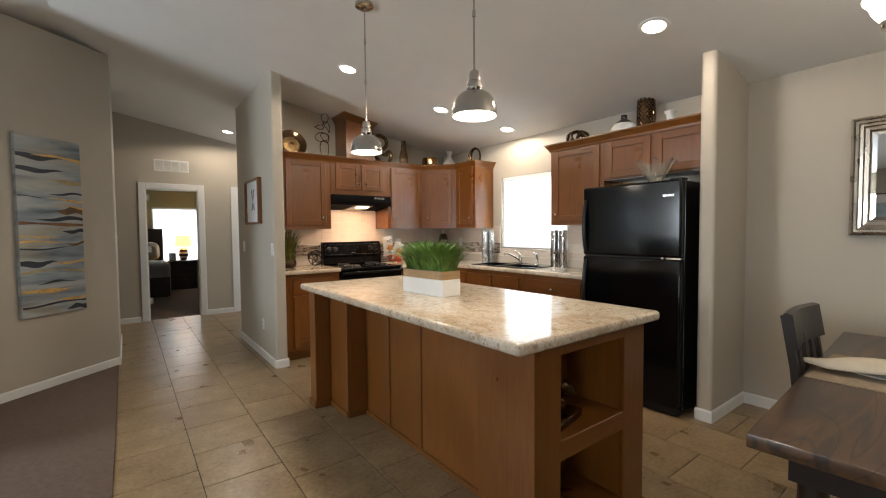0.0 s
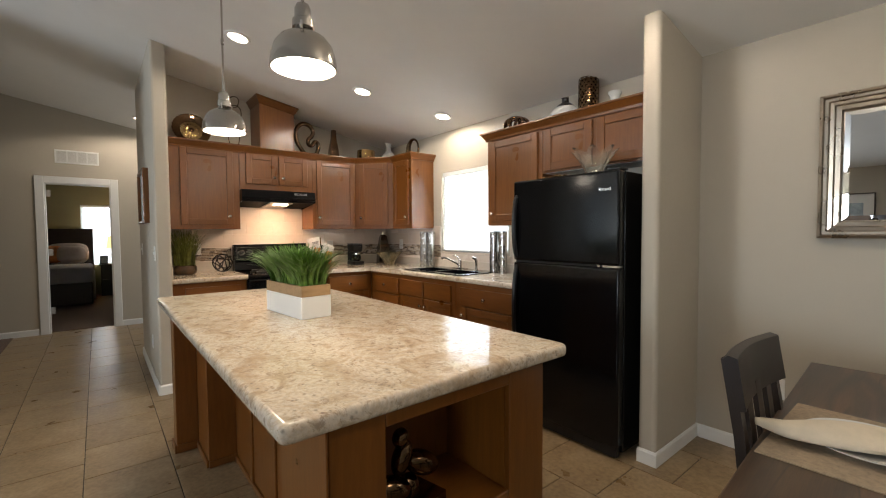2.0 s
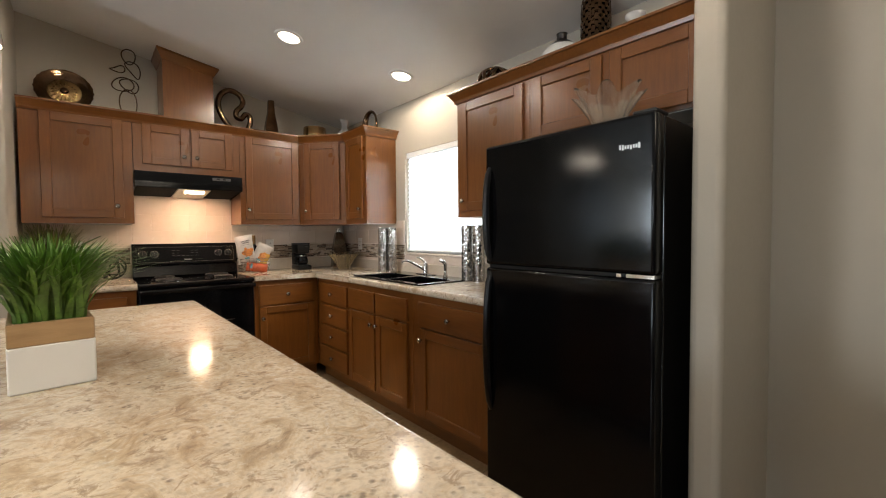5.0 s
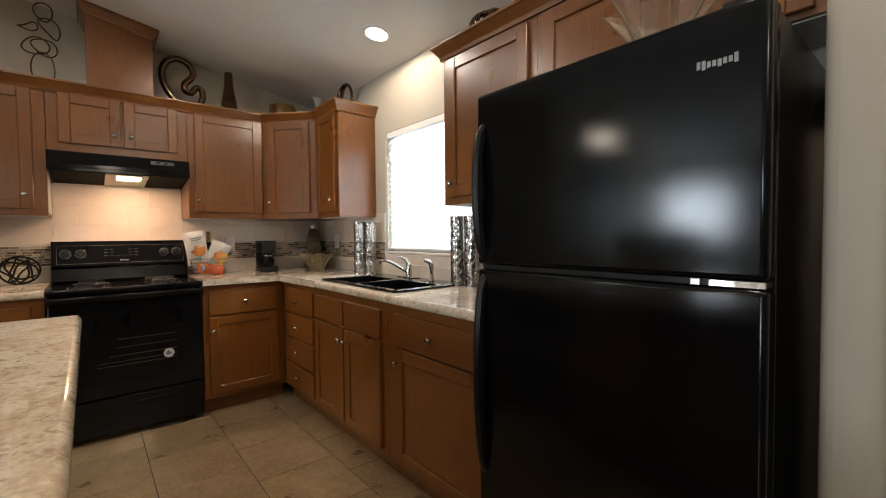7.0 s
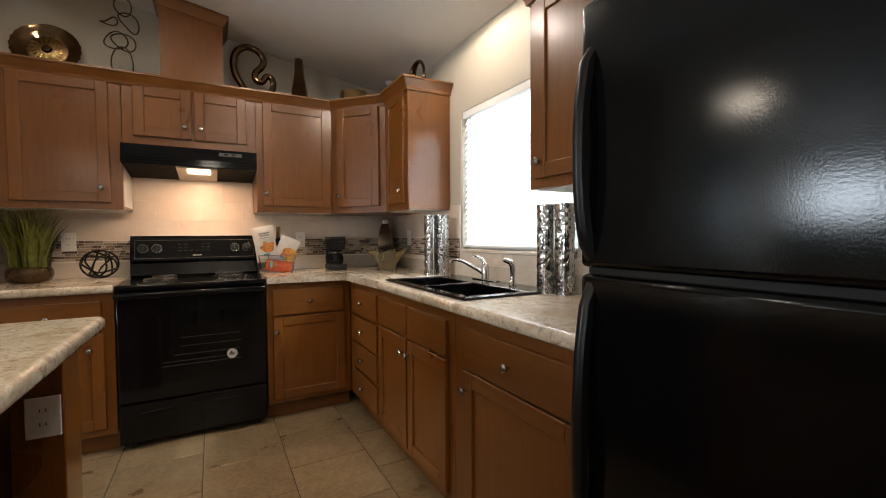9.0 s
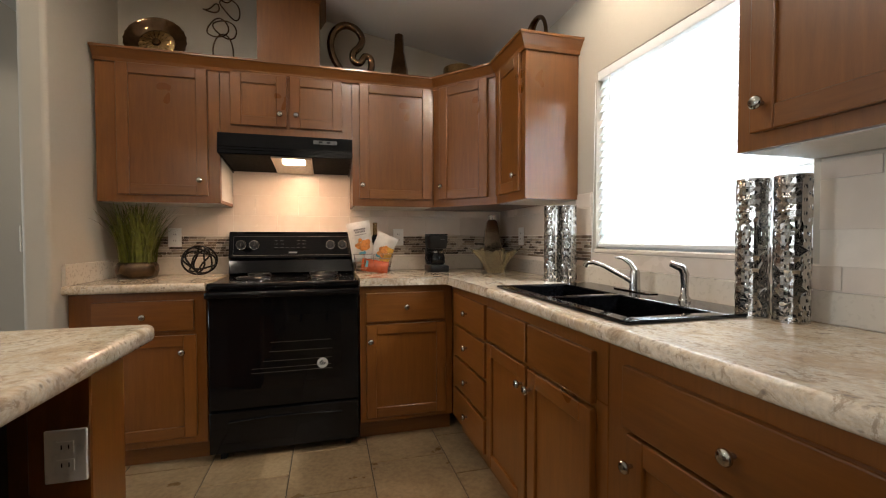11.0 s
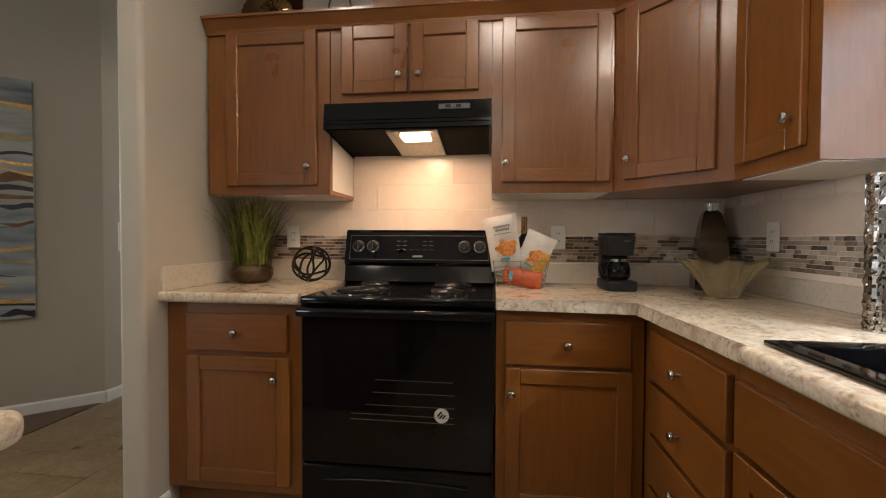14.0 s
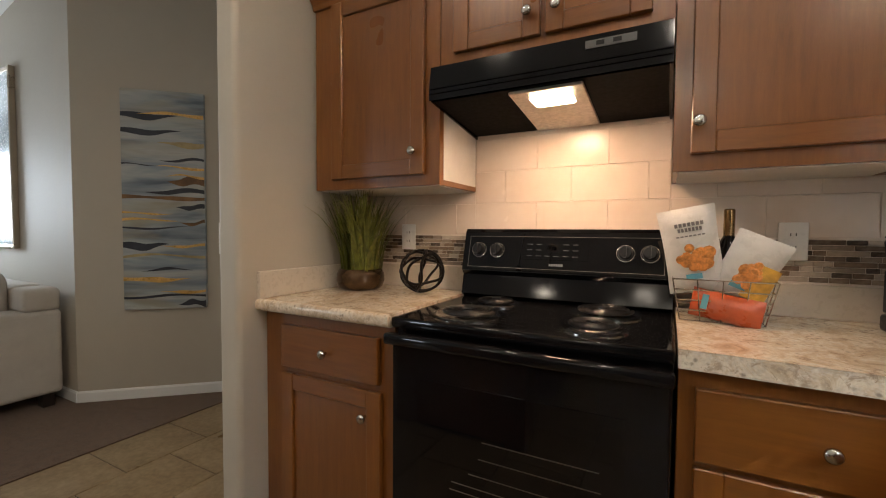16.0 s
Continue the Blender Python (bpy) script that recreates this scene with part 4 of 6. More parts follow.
M["slat"] = slat_material()
bl = thing("window_blind", pose(EAST + 0.026, 0, 0), "white slatted blind lowered over the sunlit window", "window blind")
part("headrail", boxes((-0.024, 0.022, WIN_Y0 + 0.004, WIN_Y1 - 0.004, WIN_Z1 - 0.045, WIN_Z1 - 0.001), bevel=0.003), M["white"], bl)
slat = boxes((-0.024, 0.024, WIN_Y0 + 0.003, WIN_Y1 - 0.003, -0.0012, 0.0012))
sl = None
zs = [WIN_Z0 + 0.05 + i * 0.0375 for i in range(22)]
for z in zs:
    if z > WIN_Z1 - 0.05:
        break
    if sl is None:
        sl = part("slat", slat, M["slat"], bl)
    else:
        s2 = sl.copy()
        scene.collection.objects.link(s2)
        sl = s2
    sl.matrix_local = pose(0, 0, z, 0, -64, 0)
part("bottom_rail", boxes((-0.022, 0.022, WIN_Y0 + 0.008, WIN_Y1 - 0.008, WIN_Z0 + 0.008, WIN_Z0 + 0.026), bevel=0.003), M["white"], bl)
part("tilt_wand", tube([(-0.026, WIN_Y1 - 0.10, WIN_Z1 - 0.05), (-0.027, WIN_Y1 - 0.10, WIN_Z1 - 0.62)], 0.004, 6), M["plate"], bl)
part("cord", tube([(-0.03, WIN_Y1 + 0.004, WIN_Z1 - 0.05), (-0.034, WIN_Y1 + 0.012, 1.25), (-0.03, WIN_Y1 + 0.03, 1.06)], 0.0016, 5), M["plate"], bl)
for y in (WIN_Y0 + 0.2, WIN_Y1 - 0.2):
    part("ladder_cord", boxes((-0.0265, -0.0255, y, y + 0.0015, WIN_Z0 + 0.02, WIN_Z1 - 0.04)), M["plate"], bl)

# ---- wall tiles behind the worktops ----
TW, TH = 0.268, 0.133
TILE_T = 0.0035


def wall_tiles(owner, a0, a1, z0, z1, where):
    """Running-bond tiles on a stretch of wall, as pieces of the wall; where() turns (along, up) boxes into world boxes."""
    row, z, cache = 0, z0, {}
    while z < z1 - 0.01:
        zt = min(z + TH, z1)
        a = a0 - (TW / 2 if row % 2 else 0)
        while a < a1 - 0.001:
            u0, u1 = max(a, a0), min(a + TW, a1)
            if u1 - u0 > 0.008:
                key = (round(u1 - u0, 3), round(zt - z, 3))
                if key not in cache:
                    b = boxes((0, key[0] - 0.002, 0, TILE_T, 0, key[1] - 0.002), bevel=0.0008)
                    ob = obj("tile", b, M["wall_tile"])
                    cache[key] = ob.data
                else:
                    ob = new("tile", cache[key])
                ob.parent = owner
                ob.matrix_world = where(u0, z)
            a += TW
        z = zt
        row += 1


def mosaic_bm(a0, a1, z0, rows, rng, h=0.0165):
    out = []
    for r in range(rows):
        a = a0
        while a < a1 - 0.004:
            w = min(rng.choice((0.022, 0.032, 0.048, 0.048, 0.075, 0.098)), a1 - a)
            out.append((a, w, z0 + r * h))
            a += w
    return out


def mosaic_material():
    m, nt, p = nodes_of("glass_mosaic")
    info = nt.nodes.new("ShaderNodeObjectInfo")
    r = nt.nodes.new("ShaderNodeValToRGB")
    r.color_ramp.interpolation = "CONSTANT"
    stops = [(0.0, (0.035, 0.022, 0.016)), (0.17, (0.22, 0.15, 0.10)), (0.33, (0.50, 0.42, 0.33)), (0.50, (0.14, 0.095, 0.065)), (0.64, (0.60, 0.53, 0.44)), (0.80, (0.30, 0.25, 0.20)), (0.92, (0.42, 0.34, 0.25))]
    els = r.color_ramp.elements
    while len(els) < len(stops):
        els.new(0.5)
    for e, (q, c) in zip(els, stops):
        e.position, e.color = q, (*c, 1)
    nt.links.new(info.outputs["Random"], r.inputs[0])
    n = texture(nt, "Noise", 60.0, Detail=4.0)
    nt.links.new(mixed(nt, 0.25, r.outputs[0], ramp(nt, n.outputs[0], [(0.3, (0.08, 0.06, 0.04)), (0.7, (0.5, 0.42, 0.34))])), p.inputs["Base Color"])
    p.inputs["Roughness"].default_value = 0.16
    return m


M["mosaic"] = mosaic_material()
wn_ob, we_ob = bpy.data.objects["wall_north"], bpy.data.objects["wall_east"]
tagged(obj("tile_backing", boxes((STUB, 1.972, NORTH - 0.004, NORTH, 1.048, 1.376), (1.972, 2.714, NORTH - 0.004, NORTH, 1.048, 1.80), (2.714, EAST, NORTH - 0.004, NORTH, 1.048, 1.376)), M["wall_grout"]), "pale grout bed behind the wall tiles", kind="structure")
tagged(obj("tile_backing", boxes((EAST - 0.004, EAST, 3.717, NORTH - 0.004, 1.03, 1.40), (EAST - 0.004, EAST, 2.05, 3.717, 1.03, WIN_Z0 - 0.02), (EAST - 0.004, EAST, 2.05, 2.70, WIN_Z0 - 0.02, 1.38)), M["wall_grout"]), "pale grout bed behind the wall tiles", kind="structure")
at_n = lambda a, z: pose(a, NORTH - 0.004 - TILE_T, z)
at_e = lambda a, z: pose(EAST - 0.004 - TILE_T, 0, z, 0, 0, -90) @ Matrix.Translation((a, 0, 0))
MZ0, MZ1 = 1.055, 1.190
wall_tiles(wn_ob, STUB + 0.002, 1.972, MZ1 + 0.002, 1.374, at_n)
wall_tiles(wn_ob, 1.974, 2.714, MZ1 + 0.002, 1.80, at_n)
wall_tiles(wn_ob, 2.716, EAST - 0.012, MZ1 + 0.002, 1.374, at_n)
wall_tiles(we_ob, -(NORTH - 0.014), -3.86, MZ1 + 0.002, 1.374, at_e)
wall_tiles(we_ob, -3.86, -3.717, MZ1 + 0.002, 1.40, at_e)
wall_tiles(we_ob, -3.717, -2.05, 1.033, WIN_Z0 - 0.022, at_e)
wall_tiles(we_ob, -2.70, -2.05, MZ1 + 0.002, 1.374, at_e)
rng = random.Random(5)
cache = {}
for owner, where, a0, a1 in ((wn_ob, at_n, 1.44, 1.957), (wn_ob, at_n, 2.735, EAST - 0.014), (we_ob, at_e, -(NORTH - 0.014), -3.717)):
    for a, w, z in mosaic_bm(a0, a1, MZ0, 8, rng):
        key = round(w, 3)
        if key not in cache:
            ob = obj("mosaic_tile", boxes((0, key - 0.0022, 0, 0.006, 0, 0.0145), bevel=0.0008), M["mosaic"])
            cache[key] = ob.data
        else:
            ob = new("mosaic_tile", cache[key])
        ob.parent = owner
        ob.matrix_world = where(a, z)
setting("trim", boxes((EAST - 0.012, EAST + 0.05, WIN_Y0, WIN_Y1, WIN_Z0 - 0.022, WIN_Z0), bevel=0.005), M["wall_tile"], "tiled window sill")

# ---- floor tiles ----
PX, PY = 0.400, 0.412
cols = [-0.012] + [0.372 + PX * k for k in range(9)] + [EAST]
cache = {}
for ci, (xa, xb) in enumerate(zip(cols, cols[1:])):
    y = -1.706 if ci % 2 else -1.912
    while y < HALL + 0.1:
        ya, yb = max(y, -1.62), min(y + PY, HALL + 0.10)
        if yb - ya > 0.02:
            key = (round(xb - xa, 3), round(yb - ya, 3))
            if key not in cache:
                ob = obj("floor_tile", boxes((0.0025, key[0] - 0.0025, 0.0025, key[1] - 0.0025, -0.009, 0.0), bevel=0.002), M["tile"])
                cache[key] = ob.data
            else:
                ob = new("floor_tile", cache[key])
            ob.parent = floor
            ob.location = (xa, ya, 0)
        y += PY

# ---- sink and taps ----
sk = thing("kitchen_sink", pose(0, 0, 0), "glossy black double-bowl drop-in sink", "sink")
bm = bmesh.new()
Z = CT + 0.012
yd = (SY0 + SY1) / 2 + 0.03
bowls = ((SX0 + 0.035, SX1 - 0.085, SY0 + 0.035, yd - 0.015), (SX0 + 0.035, SX1 - 0.085, yd + 0.015, SY1 - 0.035))
ex0, ex1, ey0, ey1 = SX0 - 0.012, SX1 + 0.075, SY0 - 0.012, SY1 + 0.012
for r in ((ex0, bowls[0][0], ey0, ey1), (bowls[0][1], ex1, ey0, ey1), (bowls[0][0], bowls[0][1], ey0, bowls[0][2]), (bowls[0][0], bowls[0][1], bowls[0][3], bowls[1][2]), (bowls[0][0], bowls[0][1], bowls[1][3], ey1)):
    box(bm, *r, CT + 0.0005, Z, bevel=0.004, seg=2)
part("rim", bm, M["black_glass"], sk, smooth=40)
for x0, x1, y0, y1 in bowls:
    bm = boxes((x0, x0 + 0.004, y0, y1, CT - 0.17, CT + 0.006), (x1 - 0.004, x1, y0, y1, CT - 0.17, CT + 0.006), (x0 + 0.004, x1 - 0.004, y0, y0 + 0.004, CT - 0.17, CT + 0.006), (x0 + 0.004, x1 - 0.004, y1 - 0.004, y1, CT - 0.17, CT + 0.006), (x0, x1, y0, y1, CT - 0.178, CT - 0.17))
    b = part("bowl", bm, M["black_glass"], sk)
    part("drain", lathe([(0.044, 0), (0.044, 0.004), (0.03, 0.005)], 20, ((x0 + x1) / 2, (y0 + y1) / 2, CT - 0.17)), M["chrome"], b, "chrome drain")
tp = thing("kitchen_tap", pose(3.755, 3.30, Z) @ Matrix.Scale(0.80, 4), "brushed chrome single-lever kitchen tap", "tap")
part("deck_plate", boxes((-0.028, 0.028, -0.13, 0.13, 0, 0.007), bevel=0.003), M["nickel"], tp)
part("body", lathe([(0.027, 0.007), (0.026, 0.03), (0.024, 0.095), (0.020, 0.108), (0.008, 0.113)], 20), M["nickel"], tp, "", 40)
part("spout", tube([(-0.01, 0.0, 0.045), (-0.05, 0.03, 0.075), (-0.12, 0.085, 0.125), (-0.16, 0.115, 0.142), (-0.185, 0.133, 0.138), (-0.192, 0.139, 0.118)], [0.014, 0.0125, 0.011, 0.011, 0.012, 0.013], 12), M["nickel"], tp, "angled spout", 50)
part("lever", tube([(0, 0, 0.105), (-0.012, 0.018, 0.140), (-0.035, 0.05, 0.165), (-0.055, 0.08, 0.168)], [0.016, 0.012, 0.009, 0.006], 10), M["nickel"], tp, "", 50)
sp = thing("side_sprayer", pose(3.735, 3.035, Z) @ Matrix.Scale(0.9, 4), "brushed chrome pull-out side sprayer", "tap")
part("base", lathe([(0.022, 0), (0.020, 0.012), (0.014, 0.02), (0.013, 0.05)], 16), M["nickel"], sp, "", 40)
part("head", tube([(0, 0, 0.045), (0, 0, 0.10), (-0.008, 0.006, 0.125), (-0.04, 0.028, 0.140)], [0.012, 0.016, 0.017, 0.011], 12), M["nickel"], sp, "", 50)


# ---- outlets and switches ----
def plate_thing(m, kind, w=0.075, h=0.118, label=None):
    p = thing("wall_outlet" if kind == "outlet" else "light_switch", m, label or ("white electrical outlet on the wall" if kind == "outlet" else "white light switch on the wall"), kind)
    part("cover", boxes((-w / 2, w / 2, -0.006, 0, -h / 2, h / 2), bevel=0.002), M["plate"], p)
    if kind == "outlet":
        for z in (-0.02, 0.02):
            r = part("socket", boxes((-0.016, 0.016, -0.0075, -0.006, z - 0.013, z + 0.013)), M["plate"], p)
            part("slots", boxes((-0.008, -0.0055, -0.0078, -0.0075, z - 0.004, z + 0.006), (0.0055, 0.008, -0.0078, -0.0075, z - 0.004, z + 0.006)), M["outline"], r)
    else:
        part("rocker", boxes((-0.006, 0.006, -0.014, -0.006, -0.012, 0.012), bevel=0.002), M["plate"], p)
    return p


NT = NORTH - 0.0115
plate_thing(pose(1.635, NT, 1.178), "outlet")
plate_thing(pose(3.052, NT, 1.18), "outlet")
plate_thing(pose(EAST - 0.0115, 4.50, 1.185, 0, 0, -90), "outlet")
plate_thing(pose(EAST - 0.0005, 0.685, 0.428, 0, 0, -90), "outlet")
plate_thing(pose(1.2345, 4.235, 1.172, 0, 0, 90).copy() @ pose(0, 0, 0, 0, 0, 180), "light switch")
plate_thing(pose(1.2345, 5.46, 1.178, 0, 0, -90), "light switch")
plate_thing(pose(1.2345, 4.655, 0.363, 0, 0, -90), "outlet")
plate_thing(pose(0.0005, 5.95, 1.30, 0, 0, 90), "light switch")
plate_thing(pose(2.004, 2.9845, 0.69), "outlet", 0.08, 0.118, "white double outlet on the island leg")

# ---- hall: air grille and small picture ----
gr = thing("return_air_grille", pose(0.692, HALL, 2.388), "white return air grille above the doorway", "vent")
part("frame", boxes((-0.23, 0.23, -0.012, 0, 0.07, 0.09), (-0.23, 0.23, -0.012, 0, -0.09, -0.07), (-0.23, -0.21, -0.012, 0, -0.07, 0.07), (0.21, 0.23, -0.012, 0, -0.07, 0.07), *[(x - 0.008, x + 0.008, -0.011, 0, -0.07, 0.07) for x in (-0.105, 0, 0.105)]), M["white"], gr)
part("backing", boxes((-0.21, 0.21, -0.002, -0.0005, -0.07, 0.07)), M["inside"], gr)
lou = boxes((-0.21, 0.21, -0.007, 0.0, -0.0008, 0.0008))
first = None
for i in range(13):
    if first is None:
        ob = first = part("louvre", lou, M["white"], gr)
    else:
        ob = first.copy()
        scene.collection.objects.link(ob)
    ob.matrix_local = pose(0, -0.004, -0.064 + i * 0.0107, 35, 0, 0)

sp_ = thing("framed_print", pose(1.235, 4.89, 1.675, 0, 0, -90), "small framed butterfly print on the wall", "picture")
W2, H2 = 0.298, 0.243
part("frame", boxes((-W2, W2, -0.045, 0, H2 - 0.022, H2), (-W2, W2, -0.045, 0, -H2, -H2 + 0.022), (-W2, -W2 + 0.022, -0.045, 0, -H2 + 0.022, H2 - 0.022), (W2 - 0.022, W2, -0.045, 0, -H2 + 0.022, H2 - 0.022), bevel=0.002), M["cab"], sp_, "brown wooden frame")
part("sheet", boxes((-W2 + 0.022, W2 - 0.022, -0.02, 0, -H2 + 0.022, H2 - 0.022)), M["white"], sp_)
bm = bmesh.new()
for sx in (-1, 1):
    for sz, big in ((1, 0.13), (-1, 0.09)):
        vs = [bm.verts.new((sx * u, -0.0215, v)) for u, v in ((0.008, 0), (0.05, sz * big * 0.5), (0.075, sz * big), (0.03, sz * big * 1.05), (0.008, sz * big * 0.4))]
        bm.faces.new(vs)
part("motif", bm, M["grey_print"], sp_, "grey butterfly shape")


# ---- painting of wavy bands ----
def painting_material():
    m, nt, p = nodes_of("painted_canvas")
    co = nt.nodes.new("ShaderNodeTexCoord")
    sep = nt.nodes.new("ShaderNodeSeparateXYZ")
    nt.links.new(co.outputs["Object"], sep.inputs[0])
    band = texture(nt, "Noise", 5.0, (0.28, 1, 2.1), Detail=4.0, Roughness=0.5, Distortion=0.35)
    tint = texture(nt, "Noise", 4.0, (0.35, 1, 1.5), Detail=3.0, Distortion=0.3)
    c = ramp(nt, band.outputs[0], [(0.28, (0.10, 0.125, 0.155)), (0.40, (0.22, 0.26, 0.29)), (0.50, (0.36, 0.385, 0.39)), (0.60, (0.45, 0.46, 0.44)), (0.72, (0.26, 0.265, 0.25))])
    c = mixed(nt, ramp(nt, tint.outputs[0], [(0.50, (0, 0, 0)), (0.66, (0.7,) * 3)]), c, (0.33, 0.285, 0.185))
    c = mixed(nt, ramp(nt, tint.outputs[0], [(0.30, (0.6,) * 3), (0.42, (0, 0, 0))]), c, (0.17, 0.25, 0.33))
    nt.links.new(c, p.inputs["Base Color"])
    p.inputs["Roughness"].default_value = 0.4
    fine = texture(nt, "Noise", 160.0, Detail=3.0)
    bump(nt, p, fine.outputs[0], 0.2, 0.001)
    return m


M["painting"] = painting_material()
pmid = PW0 + pdir * ((Vector((-0.46, 4.943)) - PW0).dot(pdir)) - pn * 0.002
ang = math.degrees(math.atan2(pdir.y, pdir.x))
pt = thing("canvas_painting", pose(pmid.x, pmid.y, 1.406, 0, 0, ang), "tall abstract canvas with grey, navy and gold bands", "painting")
part("canvas", boxes((-0.258, 0.258, -0.038, 0, -0.763, 0.763), bevel=0.003), M["painting"], pt)
M["gold_paint"] = plain("gold_paint", (0.74, 0.43, 0.13), 0.3, 0.15, var=0.3, scale=8)
M["navy_paint"] = plain("navy_paint", (0.025, 0.028, 0.04), 0.45, var=0.4, scale=9)
M["brown_paint"] = plain("brown_paint", (0.17, 0.085, 0.028), 0.45, var=0.5, scale=9)
M["ochre_paint"] = plain("ochre_paint", (0.40, 0.31, 0.15), 0.5, var=0.3, scale=9)
rng = random.Random(11)
BANDS = ((0.586, -0.26, 0.10, 0.054, "navy"), (0.600, -0.16, 0.26, 0.030, "gold"), (0.479, -0.26, 0.12, 0.048, "navy"), (0.398, -0.04, 0.26, 0.046, "ochre"), (0.287, -0.03, 0.26, 0.026, "navy"), (0.248, -0.26, -0.04, 0.011, "navy"),
         (0.235, -0.05, 0.26, 0.021, "gold"), (0.138, 0.02, 0.26, 0.080, "brown"), (0.174, 0.01, 0.26, 0.018, "gold"), (0.065, -0.13, 0.26, 0.044, "navy"), (0.021, -0.26, 0.26, 0.032, "brown"), (-0.042, 0.07, 0.26, 0.044, "navy"),
         (-0.089, -0.26, 0.06, 0.017, "gold"), (-0.134, -0.26, 0.10, 0.019, "gold"), (-0.153, 0.09, 0.26, 0.030, "brown"), (-0.188, -0.26, 0.17, 0.017, "navy"), (-0.312, -0.26, 0.03, 0.062, "navy"), (-0.316, -0.03, 0.26, 0.025, "gold"),
         (-0.387, -0.26, 0.26, 0.020, "ochre"), (-0.486, -0.15, 0.18, 0.027, "navy"), (-0.550, -0.26, 0.17, 0.042, "gold"), (-0.642, -0.03, 0.26, 0.027, "gold"), (-0.672, -0.26, 0.26, 0.022, "navy"), (-0.728, 0.08, 0.26, 0.056, "navy"))
for bi, (z, x0, x1, h, mk) in enumerate(BANDS):
    x0, x1, mk = max(x0, -0.256), min(x1, 0.256), mk + "_paint"
    lift = -0.0390 - 0.00012 * bi - (0.003 if mk == "gold_paint" else 0)
    bm = bmesh.new()
    n = 16
    ph, amp = rng.uniform(0, 6), rng.uniform(0.004, 0.011)
    up, lo = [], []
    for i in range(n + 1):
        f = i / n
        x = x0 + (x1 - x0) * f
        taper = min(1, f * 2.2 if x0 > -0.25 else 1, (1 - f) * 2.2 if x1 < 0.25 else 1)
        c = z + amp * math.sin(ph + f * 5.0)
        up.append(bm.verts.new((x, lift, c + h / 2 * taper * (0.75 + 0.25 * math.sin(ph * 2 + f * 9)))))
        lo.append(bm.verts.new((x, lift, c - h / 2 * taper * (0.75 + 0.25 * math.cos(ph + f * 7)))))
    for i in range(n):
        bm.faces.new((up[i], up[i + 1], lo[i + 1], lo[i]))
    part("brush_band", bm, M[mk], pt)

# ---- grass plants ----
M["grass"] = plain("green_blades", (0.095, 0.195, 0.026), 0.45, var=0.55, scale=22, **{"Subsurface Weight": 0.0})
M["grass_olive"] = plain("olive_blades", (0.135, 0.145, 0.022), 0.42, var=0.65, scale=22)


def blades(count, spread_x, spread_y, z, h, lean, seed, wide=0.0035, strays=()):
    """A tuft of thin curved blades as one mesh."""
    rng = random.Random(seed)
    bm = bmesh.new()
    jobs = [(rng.uniform(-spread_x, spread_x), rng.uniform(-spread_y, spread_y), None, None) for _ in range(count)] + [(0, 0, a, l) for a, l in strays]
    for x, y, fixed, length in jobs:
        L = length or h * rng.uniform(0.65, 1.05)
        a = fixed if fixed is not None else math.atan2(y / spread_y, x / spread_x) + rng.uniform(-0.9, 0.9)
        reach = (lean * (0.25 + math.hypot(x / spread_x, y / spread_y)) * rng.uniform(0.4, 1.2)) if fixed is None else 1.0
        w = wide * rng.uniform(0.7, 1.2)
        side = Vector((-math.sin(a), math.cos(a), 0)) * w
        prev = None
        for i in range(6):
            f = i / 5
            out = L * reach * f * f * 0.8
            up = L * (f - (0.25 * reach + (0.15 if fixed is not None else 0)) * f * f * f)
            c = Vector((x + math.cos(a) * out, y + math.sin(a) * out, z + up))
            s = side * (1 - 0.85 * f * f)
            cur = (bm.verts.new(c - s), bm.verts.new(c + s))
            if prev:
                bm.faces.new((prev[0], prev[1], cur[1], cur[0]))
            prev = cur
    return bm


pl = thing("grass_planter", pose(1.618, 2.096, IT, 0, 0, 5), "artificial green grass in a white and wood box", "planter")
part("white_box", boxes((-0.073, 0.073, -0.195, 0.195, 0, 0.100), bevel=0.003), M["white"], pl, "white painted lower box")
part("wood_rim", boxes((-0.072, 0.072, -0.194, -0.182, 0.100, 0.150), (-0.072, 0.072, 0.182, 0.194, 0.100, 0.150), (-0.072, -0.060, -0.182, 0.182, 0.100, 0.150), (0.060, 0.072, -0.182, 0.182, 0.100, 0.150), bevel=0.002), M["raw_wood"], pl, "pale wooden upper rim")
part("soil", boxes((-0.060, 0.060, -0.182, 0.182, 0.100, 0.135)), M["outline"], pl)
part("grass", blades(1250, 0.058, 0.178, 0.134, 0.215, 0.78, 3, 0.0042, strays=[(a, l) for a, l in ((-1.0, 0.34), (0.3, 0.26), (2.6, 0.30), (3.4, 0.27), (2.9, 0.33), (-2.2, 0.25), (0.9, 0.24))]), M["grass"], pl)

M["pot_glaze"] = plain("brown_glaze", (0.075, 0.045, 0.022), 0.16, 0.55, var=0.6, scale=14)
pp = thing("grass_pot", pose(1.50, 4.69, CT), "reed-like grass in a glazed bronze bowl", "plant")
part("pot", lathe([(0.078, 0), (0.096, 0.012), (0.106, 0.04), (0.104, 0.07), (0.095, 0.088), (0.088, 0.092), (0.088, 0.080)], 28), M["pot_glaze"], pp, "glazed bronze bowl", 50)
part("grass", blades(300, 0.078, 0.06, 0.085, 0.375, 0.46, 8, 0.0050, strays=((3.05, 0.36), (2.8, 0.24), (0.05, 0.37), (0.4, 0.28), (-2.6, 0.28), (-0.5, 0.26), (-1.3, 0.30), (3.4, 0.25))), M["grass_olive"], pp)

